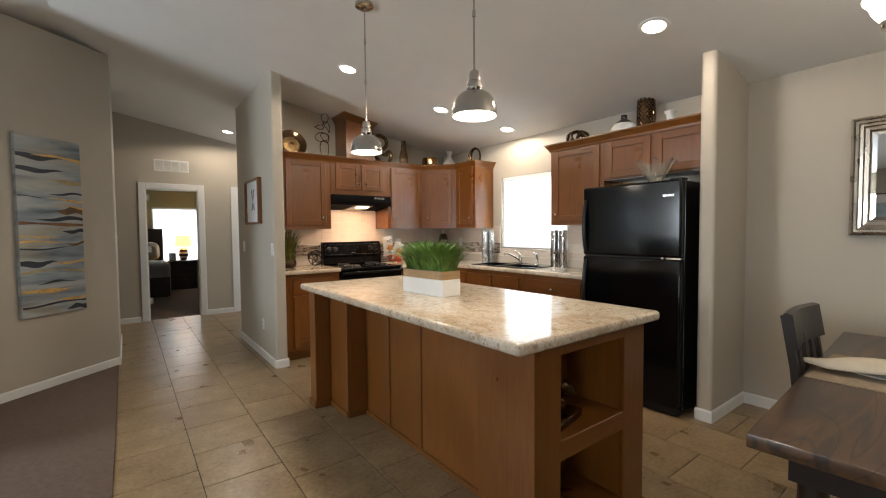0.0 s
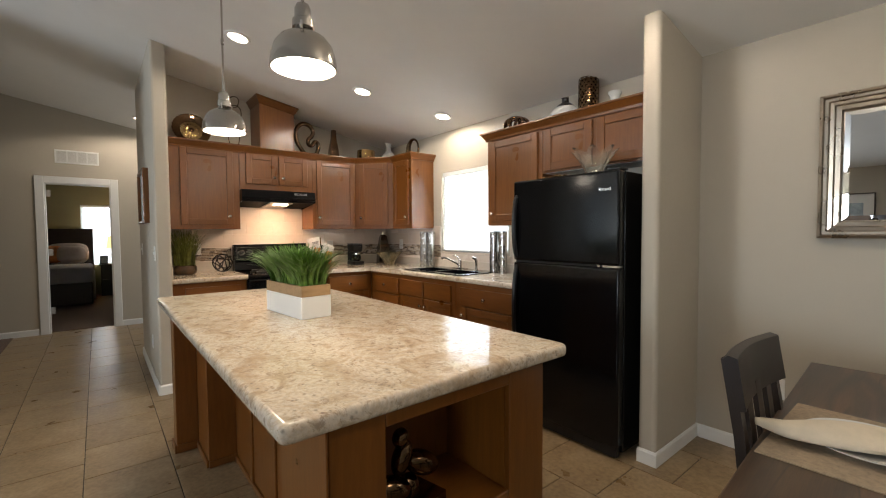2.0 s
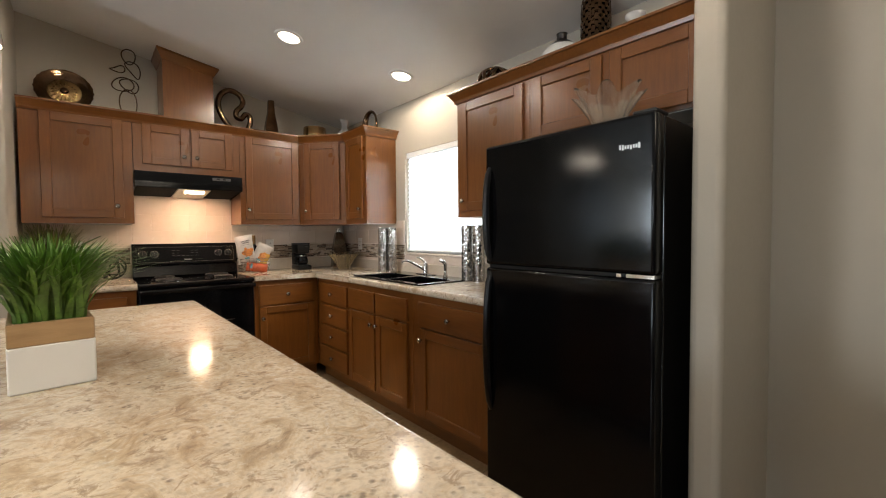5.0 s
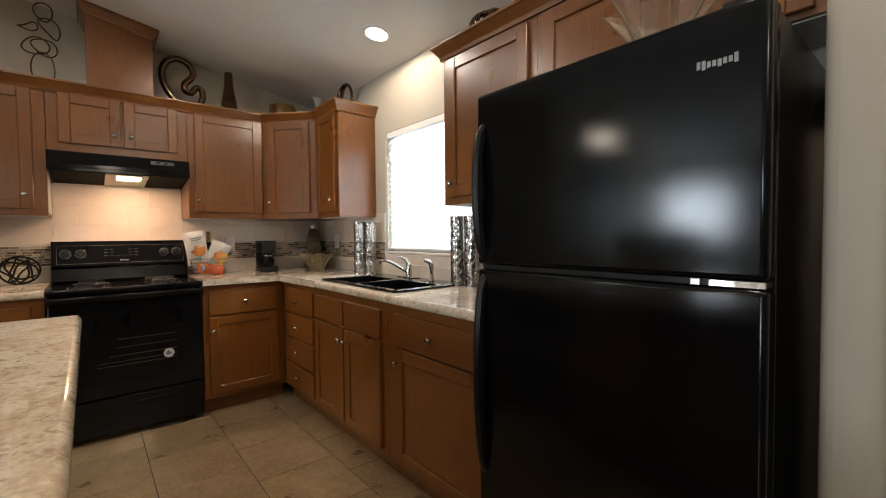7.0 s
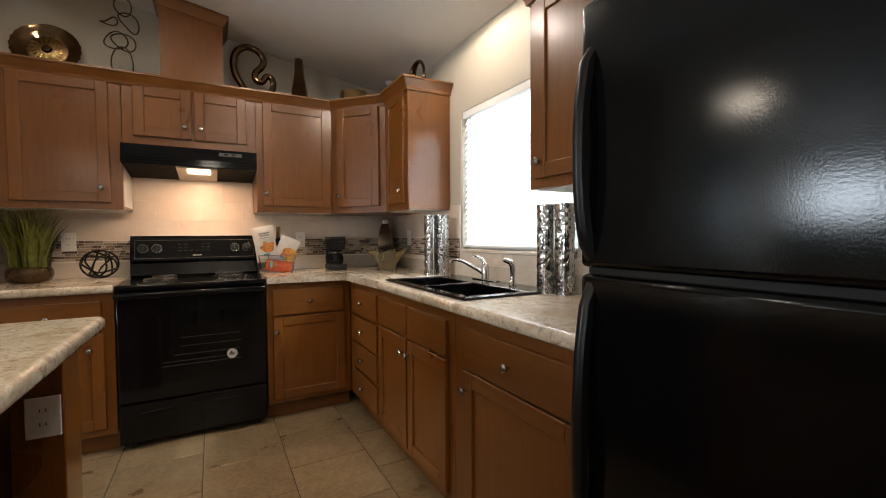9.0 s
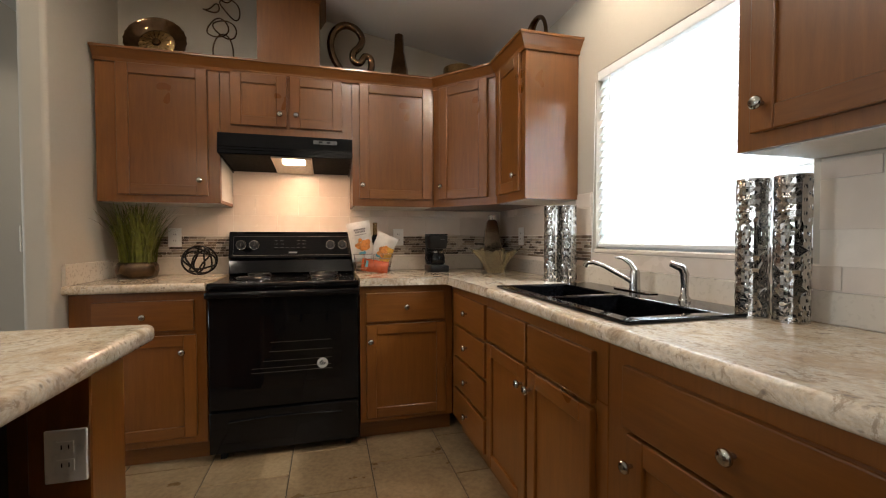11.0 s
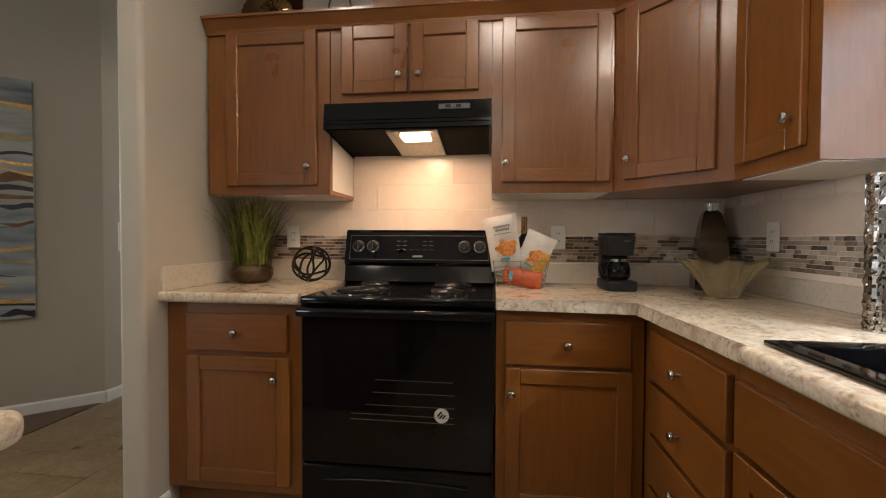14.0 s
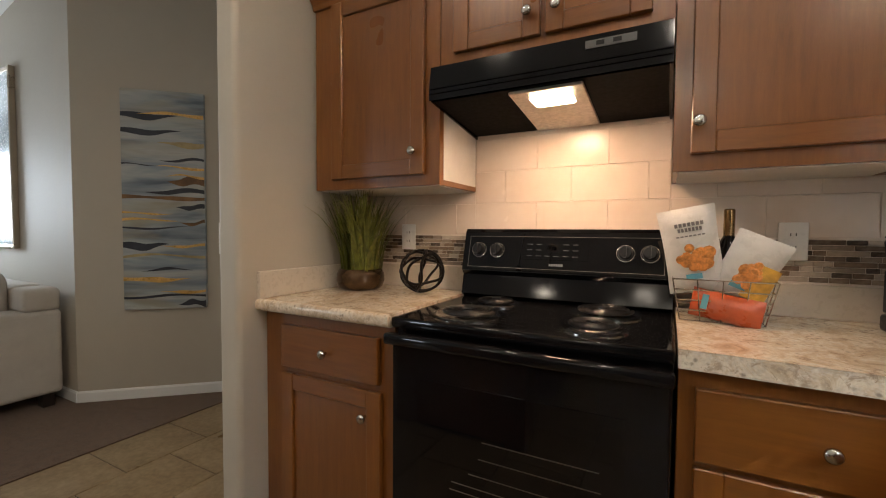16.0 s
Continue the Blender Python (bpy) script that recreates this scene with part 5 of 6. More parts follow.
# ---- worktop things ----
orb = thing("wire_orb", pose(1.825, 4.68, CT + 0.098), "dark metal sculpture of interlocking rings", "sculpture")
for i, (rx, rz, r) in enumerate(((80, 10, 0.092), (65, 60, 0.090), (100, 120, 0.091), (35, 30, 0.088), (120, 80, 0.086))):
    bm = tube([(r * math.cos(q * math.pi / 20), r * 0.92 * math.sin(q * math.pi / 20), 0.006 * math.sin(q * math.pi / 5)) for q in range(40)], 0.0055, 8, True)
    part("ring", bm, M["dark_metal"], orb, smooth=60).matrix_local = pose(0, 0, 0, rx, 0, rz)

bk = thing("snack_basket", pose(2.84, 4.70, CT), "small wire basket for snack bags", "basket")
rim = [(-0.115, -0.09), (0.135, -0.09), (0.135, 0.085), (-0.115, 0.085)]
for z, s in ((0.004, 0.82), (0.035, 0.86), (0.065, 0.90), (0.095, 0.95), (0.125, 1.0)):
    part("wire", tube([(x * s, y * s, z) for x, y in rim], 0.0022, 6, True), M["nickel"], bk)
for k in range(16):
    f = k / 4
    a, b = rim[int(f) % 4], rim[(int(f) + 1) % 4]
    q = f - int(f)
    x, y = a[0] + (b[0] - a[0]) * q, a[1] + (b[1] - a[1]) * q
    part("upright", tube([(x * 0.82, y * 0.82, 0.004), (x, y, 0.125)], 0.0018, 5), M["nickel"], bk)
M["bag"] = plain("foil_bag", (0.68, 0.64, 0.58), 0.28, var=0.1, scale=10, bumps=0.5, bscale=30)
M["bag_red"] = plain("red_bag", (0.42, 0.075, 0.022), 0.3, var=0.3, scale=14, bumps=0.4, bscale=30)
M["chips"] = plain("chip_picture", (0.62, 0.23, 0.05), 0.4, var=0.6, scale=40)
M["print_dark"] = plain("dark_print", (0.20, 0.18, 0.17), 0.5)
M["yellow_print"] = plain("yellow_print", (0.62, 0.33, 0.05), 0.35, var=0.4, scale=20)
M["teal_print"] = plain("teal_print", (0.10, 0.30, 0.36), 0.5)


def snack_bag(m, w, h, mat, label, seed, lines=True):
    b = thing("snack_bag", m, label, "food bag", "snack bags")
    bm = bmesh.new()
    n, k = 10, 14
    grid = {}
    rng = random.Random(seed)
    for side in (-1, 1):
        for i in range(n + 1):
            for j in range(k + 1):
                u, v = i / n, j / k
                puff = 0.030 * (math.sin(math.pi * u) ** 0.6) * (math.sin(math.pi * min(1, max(0, v))) ** 0.5)
                wr = 0.0025 * rng.uniform(-1, 1)
                pinch = 1 - 0.06 * math.sin(math.pi * v)
                grid[side, i, j] = bm.verts.new(((u - 0.5) * w * pinch, side * (puff + 0.001) + wr, v * h))
        for i in range(n):
            for j in range(k):
                bm.faces.new((grid[side, i, j], grid[side, i + 1, j], grid[side, i + 1, j + 1], grid[side, i, j + 1]))
    part("bag", bm, mat, b, "", 70)
    if lines:
        for z, ww, hh in ((0.80, 0.50, 0.011), (0.74, 0.42, 0.011), (0.68, 0.5, 0.004)):
            part("lettering", boxes(*[(-w * ww / 2 + w * ww * q / 7, -w * ww / 2 + w * ww * (q + 0.7) / 7, -0.034, -0.0325, h * z, h * z + hh) for q in range(7)]), M["print_dark"], b, "dark lettering bars")
    for q in range(16 if mat is M["bag"] else 0):
        a, r = rng.uniform(0, 6.28), rng.uniform(0, w * 0.27)
        bm = lathe([(w * rng.uniform(0.08, 0.13), 0), (w * 0.07, 0.002)], 9)
        bm.transform(pose(r * math.cos(a), -0.032 - 0.0003 * q, h * 0.42 + r * math.sin(a) * 0.9, 90, 0, 0))
        part("chip_print", bm, M["chips"], b, "orange chip picture")
    if not lines and mat is M["bag"]:
        part("print_band", boxes((0.004, w * 0.46, -0.0338, -0.0325, h * 0.10, h * 0.62), bevel=0.0004), M["yellow_print"], b, "orange-yellow printed band")
    part("logo_patch", boxes((-0.03, 0.012, -0.0345, -0.0325, h * 0.18, h * 0.18 + 0.016)), M["teal_print"], b, "blue label patch")
    return b


snack_bag(pose(2.795, 4.69, CT + 0.085, 8, -11, 6), 0.155, 0.255, M["bag"], "white foil chip bag standing in the basket", 1)
snack_bag(pose(2.878, 4.70, CT + 0.070, 6, 24, 4), 0.145, 0.195, M["bag"], "white snack bag leaning in the basket", 2, False)
snack_bag(pose(2.775, 4.655, CT + 0.060, 14, 100, 0), 0.085, 0.175, M["bag_red"], "red snack bag lying in the basket", 4, False)
bt = thing("wine_bottle", pose(2.875, 4.77, CT + 0.006), "dark bottle with a gold foil neck", "bottle")
part("body", lathe([(0.037, 0), (0.038, 0.01), (0.038, 0.19), (0.030, 0.215), (0.015, 0.245), (0.014, 0.26)], 20), M["black_glass"], bt, "", 40)
part("foil", lathe([(0.0150, 0.245), (0.0155, 0.265), (0.0150, 0.325), (0.012, 0.328)], 18), M["gold"], bt, "gold foil capsule", 40)

cm = thing("coffee_maker", pose(3.282, 4.68, CT), "small black drip coffee maker", "coffee maker")
part("base", boxes((-0.064, 0.064, -0.110, 0.085, 0, 0.046), bevel=0.010, seg=2), M["black_matt"], cm, smooth=40)
part("tower", boxes((-0.058, 0.058, 0.02, 0.085, 0.046, 0.165), bevel=0.006), M["black_matt"], cm)
hb = boxes((-0.064, 0.064, -0.082, 0.085, 0.155, 0.246), bevel=0.010, seg=2)
for v in hb.verts:
    k = 0.88 + 0.12 * (v.co.z - 0.155) / 0.091
    v.co.x, v.co.y = v.co.x * k, v.co.y * k
part("head", hb, M["black_matt"], cm, smooth=40)
part("lid", boxes((-0.061, 0.061, -0.079, 0.082, 0.247, 0.256), bevel=0.003), M["black_matt"], cm)
part("badge", boxes((0.012, 0.040, -0.0815, -0.078, 0.217, 0.222)), M["grey_print"], cm, "small grey badge")
cf = part("carafe", lathe([(0.042, 0.048), (0.052, 0.064), (0.052, 0.098), (0.040, 0.130), (0.036, 0.146)], 24, (0, -0.036, 0)), M["black_glass"], cm, "dark glass carafe", 40)
part("band", lathe([(0.0435, 0.128), (0.0435, 0.140)], 24, (0, -0.036, 0)), M["chrome"], cf)
part("handle", tube([(-0.042, -0.05, 0.135), (-0.080, -0.066, 0.130), (-0.090, -0.072, 0.095), (-0.076, -0.066, 0.066), (-0.048, -0.052, 0.062)], 0.006, 8), M["black_matt"], cf, smooth=60)

M["amber_glass"] = glass("amber_glass", (0.86, 0.78, 0.55))
M["pale_glass"] = glass("pale_amber_glass", (0.98, 0.95, 0.86))
for k in ("amber_glass", "pale_glass"):
    q = M[k].node_tree.nodes["Principled BSDF"]
    q.inputs["Transmission Weight"].default_value, q.inputs["Coat Weight"].default_value = 0.92, 0.4
M["clear_glass"] = glass("clear_glass", (0.98, 0.97, 0.95))


def ruffled(r0, r1, h, folds, amp, thick=0.004, n=96, rows=12):
    """A fluted glass bowl with a thick wall."""
    bm = bmesh.new()
    def ring(f, off):
        out = []
        for i in range(n):
            a = 2 * math.pi * i / n
            r = r0 + (r1 - r0) * f ** 1.3 + amp * f * f * math.cos(folds * a) + off
            out.append(bm.verts.new((r * math.cos(a), r * math.sin(a), h * f * (1 + 0.10 * f * math.cos(folds * a)) + (thick if off else 0) * (1 - f))))
        return out
    outer = [ring(i / rows, 0) for i in range(rows + 1)]
    inner = [ring(i / rows, -thick) for i in range(rows + 1)]
    for rings, flip in ((outer, False), (inner, True)):
        for a, b in zip(rings, rings[1:]):
            for i in range(n):
                q = (a[i], a[(i + 1) % n], b[(i + 1) % n], b[i])
                bm.faces.new(q[::-1] if flip else q)
    for i in range(n):
        bm.faces.new((outer[-1][i], outer[-1][(i + 1) % n], inner[-1][(i + 1) % n], inner[-1][i]))
    bm.faces.new(outer[0][::-1]), bm.faces.new(inner[0])
    return bm


tagged(obj("glass_bowl", ruffled(0.058, 0.140, 0.145, 7, 0.036), M["amber_glass"], 60), "ruffled amber glass bowl on the worktop", "bowl").location = (3.63, 4.46, CT)
tagged(obj("glass_bowl", ruffled(0.045, 0.125, 0.165, 7, 0.030), M["pale_glass"], 60), "ruffled clear glass bowl on the refrigerator", "bowl").location = (3.36, 1.55, FH)
M["smoke"] = plain("smoked_glass", (0.16, 0.12, 0.085), 0.12, 0.85, var=0.3, scale=6)
dv = thing("bottle_vase", pose(3.715, 4.74, CT, 0, 0, 30), "dark tapered bottle vase with a shiny neck", "vase")
part("body", lathe([(0.098, 0), (0.102, 0.02), (0.092, 0.15), (0.066, 0.29), (0.050, 0.345), (0.030, 0.362)], 4), M["smoke"], dv, "", 60)
part("neck", lathe([(0.028, 0.36), (0.030, 0.392), (0.026, 0.395)], 16), M["chrome"], dv, "shiny metal neck", 40)

bd = thing("bead_garland", pose(3.30, 1.80, FH), "pile of pale shell pieces on the refrigerator", "ornament")
rng = random.Random(4)
bm = bmesh.new()
for i in range(46):
    c = Vector((rng.uniform(-0.05, 0.05), rng.uniform(-0.10, 0.10), 0.008 + 0.016 * rng.random()))
    r = rng.uniform(0.006, 0.012)
    bmesh.ops.create_icosphere(bm, subdivisions=1, radius=r, matrix=Matrix.Translation(c))
tagged(part("shells", bm, M["gold"], bd, "", 80), kind="stuff")


# mesh candle holders
def mesh_tube(name, m, r, h, label, cells=12, rowh=0.0275, mat="nickel", hole=0.62):
    """A pierced metal cylinder: a wall with square holes in staggered rows over a glass liner."""
    t = thing(name, m, label, "candle holder", "pierced holders")
    bm = bmesh.new()
    rows = int(h / rowh)
    n = cells * 2
    for j in range(rows):
        z0, z1 = j * rowh, (j + 1) * rowh
        for i in range(n):
            a0, a1 = 2 * math.pi * i / n, 2 * math.pi * (i + 1) / n
            open_ = (i + j) % 2 == 0
            zz = [(z0, z1)] if not open_ else [(z0, z0 + rowh * (1 - hole) / 2), (z1 - rowh * (1 - hole) / 2, z1)]
            for za, zb in zz:
                bm.faces.new([bm.verts.new((r * math.cos(a), r * math.sin(a), z)) for a, z in ((a0, za), (a1, za), (a1, zb), (a0, zb))])
    bmesh.ops.remove_doubles(bm, verts=bm.verts, dist=1e-5)
    bmesh.ops.solidify(bm, geom=bm.faces[:], thickness=0.002)
    part("mesh", bm, M[mat], t, "pierced shiny metal")
    for z in (0.0, h - 0.006):
        part("rim", lathe([(r + 0.002, z), (r + 0.002, z + 0.006), (r - 0.003, z + 0.006), (r - 0.003, z)], 32), M[mat], t)
    part("liner", lathe([(r - 0.008, 0.002), (r - 0.008, h - 0.012)], 24), M["chrome"] if mat == "nickel" else M["bronze"], t, "mirrored liner")
    return t


mh = mesh_tube("pierced_candle_holder", pose(3.690, 3.835, CT), 0.040, 0.392, "tall pierced silver candle holder", cells=13, rowh=0.0175, hole=0.5)
copy_thing(mh, pose(3.752, 3.787, CT))
copy_thing(mh, pose(3.742, 2.805, CT))
copy_thing(mh, pose(3.768, 2.717, CT))

# ---- ornaments on the wall cabinets ----
TOPZ = UZ1 + 0.0125
plt = thing("decor_plate", pose(1.60, 4.76, TOPZ, -74, 0, 0), "embossed bronze plate leaning on the wall", "plate")
plt.matrix_world = pose(1.60, 4.70, TOPZ + 0.003) @ pose(0, 0, 0, 72, 0, 0) @ Matrix.Translation((0, 0.165, 0))
rows = [(0.0, 0.012), (0.02, 0.018), (0.03, 0.012), (0.05, 0.016), (0.062, 0.008), (0.08, 0.012), (0.095, 0.006), (0.115, 0.014), (0.135, 0.024), (0.150, 0.026), (0.163, 0.034)]
n = 72
for nm, mk, sel in (("plate", "gold", rows[:7]), ("rim", "bronze", rows[6:])):
  bm = bmesh.new()
  rings = []
  for q, (r, z) in enumerate(sel + [(r, z - 0.006) for r, z in reversed(sel)]):
    rings.append([bm.verts.new((max(r, 0.001) * (1 + (0.018 * math.cos(24 * 2 * math.pi * i / n) if r > 0.14 else 0)) * math.cos(2 * math.pi * i / n), max(r, 0.001) * math.sin(2 * math.pi * i / n), z + (0.003 * math.cos(18 * 2 * math.pi * i / n) if 0.04 < r < 0.09 else 0))) for i in range(n)])
  for a, b in zip(rings, rings[1:] + rings[:1]):
    for i in range(n):
      bm.faces.new((a[i], a[(i + 1) % n], b[(i + 1) % n], b[i]))
  part(nm, bm, M[mk], plt, "", 50)
part("centre", lathe([(0.024, 0.018), (0.020, 0.028), (0.008, 0.032)], 18), M["bronze"], plt, "", 40)

ws = thing("wire_sculpture", pose(1.955, 4.70, TOPZ), "tall looping bronze wire sculpture", "sculpture")
part("base", boxes((-0.07, 0.07, -0.035, 0.035, 0, 0.018), bevel=0.003), M["dark_wood"], ws)
for cx, cy, cz, rx, rz, ax, az in ((0.01, 0, 0.13, 0.055, 0.11, 90, 10), (0.02, 0, 0.27, 0.065, 0.055, 80, 25), (-0.02, 0.0, 0.275, 0.075, 0.05, 100, -30), (0.05, 0.01, 0.40, 0.06, 0.07, 70, 40), (-0.05, 0.0, 0.385, 0.05, 0.03, 60, -25), (0.02, 0.0, 0.49, 0.045, 0.055, 95, 15)):
    bm = tube([(rx * math.cos(q * math.pi / 16), rz * math.sin(q * math.pi / 16), 0.012 * math.sin(q * math.pi / 8)) for q in range(32)], 0.0042, 7, True)
    part("loop", bm, M["bronze"], ws, smooth=60).matrix_local = pose(cx, cy, cz, ax, 0, az)

hs = thing("loop_sculpture", pose(2.72, 4.70, TOPZ), "glossy dark bronze open heart-loop sculpture", "sculpture")
path = [(0.01, 0.02), (-0.06, 0.09), (-0.115, 0.18), (-0.128, 0.27), (-0.10, 0.345), (-0.04, 0.385), (0.03, 0.37), (0.07, 0.315), (0.055, 0.26), (0.015, 0.215), (0.015, 0.165), (0.055, 0.155), (0.09, 0.20), (0.125, 0.185), (0.128, 0.12), (0.09, 0.05), (0.03, 0.02)]
def smooth_path(pts, k=4, closed=False):
    out = []
    n = len(pts)
    for i in range(n if closed else n - 1):
        p0, p1, p2, p3 = (Vector(pts[(i + d) % n]) if closed else Vector(pts[min(max(i + d, 0), n - 1)]) for d in (-1, 0, 1, 2))
        for j in range(k):
            t = j / k
            out.append(0.5 * ((2 * p1) + (p2 - p0) * t + (2 * p0 - 5 * p1 + 4 * p2 - p3) * t * t + (3 * p1 - p0 - 3 * p2 + p3) * t ** 3))
    if not closed:
        out.append(Vector(pts[-1]))
    return out
part("body", tube(smooth_path([(x, 0, z) for x, z in path], 4, True), 0.023, 12, True), M["bronze"], hs, "", 80)
tv = tagged(obj("faceted_vase", lathe([(0.052, 0), (0.068, 0.06), (0.060, 0.13), (0.036, 0.25), (0.030, 0.355), (0.022, 0.36)], 7), M["bronze"]), "tall faceted bronze vase with gold flecks", "vase")
tv.location = (3.03, 4.68, TOPZ)
rb = tagged(obj("hammered_bowl", lathe([(0.09, 0), (0.108, 0.03), (0.112, 0.09), (0.106, 0.165), (0.098, 0.168), (0.100, 0.10), (0.06, 0.02)], 22), M["gold"]), "round hammered gold and brown bowl", "bowl")
rb.location = (3.44, 4.66, TOPZ)
M["ceramic"] = plain("white_ceramic", (0.72, 0.71, 0.68), 0.2, var=0.04)
wv = tagged(obj("ceramic_vase", lathe([(0.06, 0), (0.095, 0.05), (0.092, 0.11), (0.06, 0.16), (0.028, 0.20), (0.030, 0.245), (0.050, 0.29), (0.044, 0.29), (0.022, 0.23)], 28), M["ceramic"], 60), "white ceramic vase with a flared neck", "vase")
wv.location = (3.74, 4.62, TOPZ)
lp = thing("loop_ornament", pose(3.70, 4.03, TOPZ), "glossy bronze open loop ornament", "ornament")
part("loop", tube([(0.0, 0.10 * math.cos(q * math.pi / 16), 0.115 + 0.115 * math.sin(q * math.pi / 16)) for q in range(32)], [0.020 + 0.010 * math.sin(q * math.pi / 16 + 2) for q in range(32)], 12, True), M["bronze"], lp, "", 80)

kn = thing("knot_ornament", pose(3.70, 2.49, TOPZ), "glossy bronze woven knot ornament", "ornament")
for i in range(5):
    a = i * 36
    bm = tube([(0.088 * math.cos(q * math.pi / 14), 0.088 * math.sin(q * math.pi / 14) * 0.9, 0.0) for q in range(28)], 0.013, 8, True)
    part("band", bm, M["bronze"], kn, smooth=80).matrix_local = pose(0, 0, 0.087, 68, 0, a * 2) @ Matrix.Diagonal((1.15, 0.85, 1, 1))
lv = thing("striped_vase", pose(3.71, 2.01, TOPZ), "squat white and brown vase with narrow mouth", "vase")
part("body", lathe([(0.07, 0), (0.118, 0.035), (0.112, 0.09), (0.085, 0.125)], 32), M["ceramic"], lv, "", 50)
part("shoulder", lathe([(0.0855, 0.1245), (0.05, 0.152), (0.028, 0.165), (0.026, 0.195), (0.030, 0.20), (0.020, 0.20)], 32), M["dark_wood"], lv, "dark brown shoulder and neck", 50)
mesh_tube("bronze_hurricane", pose(3.72, 1.815, TOPZ), 0.073, 0.30, "tall pierced bronze hurricane holder", cells=14, rowh=0.020, mat="bronze")
wc = tagged(obj("ceramic_jar", lathe([(0.038, 0), (0.042, 0.02), (0.030, 0.09), (0.034, 0.12), (0.046, 0.135), (0.046, 0.15), (0.038, 0.152)], 24), M["ceramic"], 40), "small white ceramic candle stand", "ornament")
wc.location = (3.72, 1.61, TOPZ)

# sculpture in the island shelf (abstract)
bm = bmesh.new()
box(bm, -0.11, 0.11, -0.065, 0.065, 0, 0.035, bevel=0.003)
for c, r in (((-0.05, 0, 0.085), (0.075, 0.042, 0.040)), ((0.055, -0.01, 0.125), (0.070, 0.045, 0.036)), ((0.0, 0.0, 0.06), (0.045, 0.035, 0.05)), ((-0.015, 0.0, 0.165), (0.030, 0.028, 0.050)), ((-0.02, 0, 0.225), (0.024, 0.024, 0.028))):
    bmesh.ops.create_icosphere(bm, subdivisions=3, radius=1.0, matrix=Matrix.Translation(c) @ Matrix.Rotation(0.5, 4, "Y") @ Matrix.Diagonal((*r, 1)))
sc = tagged(obj("shelf_sculpture", bm, M["bronze"], 45), "abstract dark bronze figure on a black block", "sculpture")
sc.matrix_world = pose(1.545, 1.06, 0.5185, 0, 0, 12)

# ---- dining corner ----
tb = thing("dining_table", pose(1.455, 0.345, 0, 0, 0, 3.1) @ pose(-1.575, -0.402, 0), "dark stained wooden dining table", "table")
part("tabletop", boxes((1.575, 3.36, -0.60, 0.402, 0.722, 0.762), bevel=0.005, seg=2), M["table"], tb, smooth=40)
part("apron", boxes((1.66, 3.26, 0.30, 0.322, 0.63, 0.722), (1.66, 3.26, -0.52, -0.498, 0.63, 0.722), (1.66, 1.682, -0.498, 0.30, 0.63, 0.722), (3.238, 3.26, -0.498, 0.30, 0.63, 0.722)), M["dark_wood"], tb)
for x in (1.70, 3.22):
    for y in (-0.47, 0.275):
        s = 1 if x < 2 else -1
        part("leg", tube([(x, y, 0.722), (x + 0.01 * s, y, 0.62), (x - 0.005 * s, y, 0.35), (x - 0.05 * s, y, 0.0)], [0.040, 0.036, 0.028, 0.024], 10), M["dark_wood"], tb, smooth=60)
M["mat"] = plain("woven_mat", (0.30, 0.225, 0.15), 0.8, var=0.2, scale=60, bumps=0.5, bscale=300)
tagged(obj("placemat", boxes((2.16, 2.63, 0.04, 0.372, 0.7625, 0.7655)), M["mat"]), "tan woven placemat on the table", "placemat")
plate = thing("dinner_plate", pose(2.40, 0.185, 0.766), "round grey dinner plate with a pale rim", "plate")
part("dish", lathe([(0.08, 0), (0.085, 0.004), (0.135, 0.016), (0.137, 0.019), (0.084, 0.008), (0.01, 0.007)], 40), M["ceramic"], plate, "", 50)
M["linen"] = plain("cream_linen", (0.66, 0.56, 0.42), 0.85, var=0.08, scale=14, bumps=0.6, bscale=120)
bm = bmesh.new()
n, k = 26, 16
prev = None
for i in range(n + 1):
    f = i / n
    wd = 0.012 + 0.052 * math.sin(math.pi * min(1, f * 1.15)) ** 0.7
    x, y = 2.275 + 0.165 * f, 0.40 - 0.40 * f
    zc = 0.790 + 0.012 * math.sin(math.pi * f) + (0.012 * (1 - f / 0.15) if f < 0.15 else 0)
    ring = []
    for j in range(k):
        a = 2 * math.pi * j / k
        fold = 1 + 0.16 * math.cos(3 * a + f * 5)
        ring.append(bm.verts.new((x + wd * fold * math.cos(a) * 0.95, y + wd * 0.35 * math.cos(a), zc + 0.017 * fold * math.sin(a) * (0.5 + math.sin(math.pi * f)))))
    if prev:
        for j in range(k):
            bm.faces.new((prev[j], prev[(j + 1) % k], ring[(j + 1) % k], ring[j]))
    else:
        bm.faces.new(ring)
    prev = ring
bm.faces.new(prev)
tagged(obj("napkin", bm, M["linen"], 80), "rolled cream linen napkin on the plate", "napkin")
wg = tagged(obj("wine_glass", lathe([(0.036, 0), (0.036, 0.002), (0.006, 0.006), (0.0042, 0.02), (0.0042, 0.085), (0.010, 0.096), (0.030, 0.115), (0.040, 0.145), (0.038, 0.18), (0.033, 0.205), (0.0318, 0.205), (0.0365, 0.18), (0.0385, 0.145), (0.029, 0.117), (0.008, 0.099)], 32), M["clear_glass"], 60), "clear stemmed wine glass on the table", "glass")
wg.location = (2.16, 0.055, 0.7625)

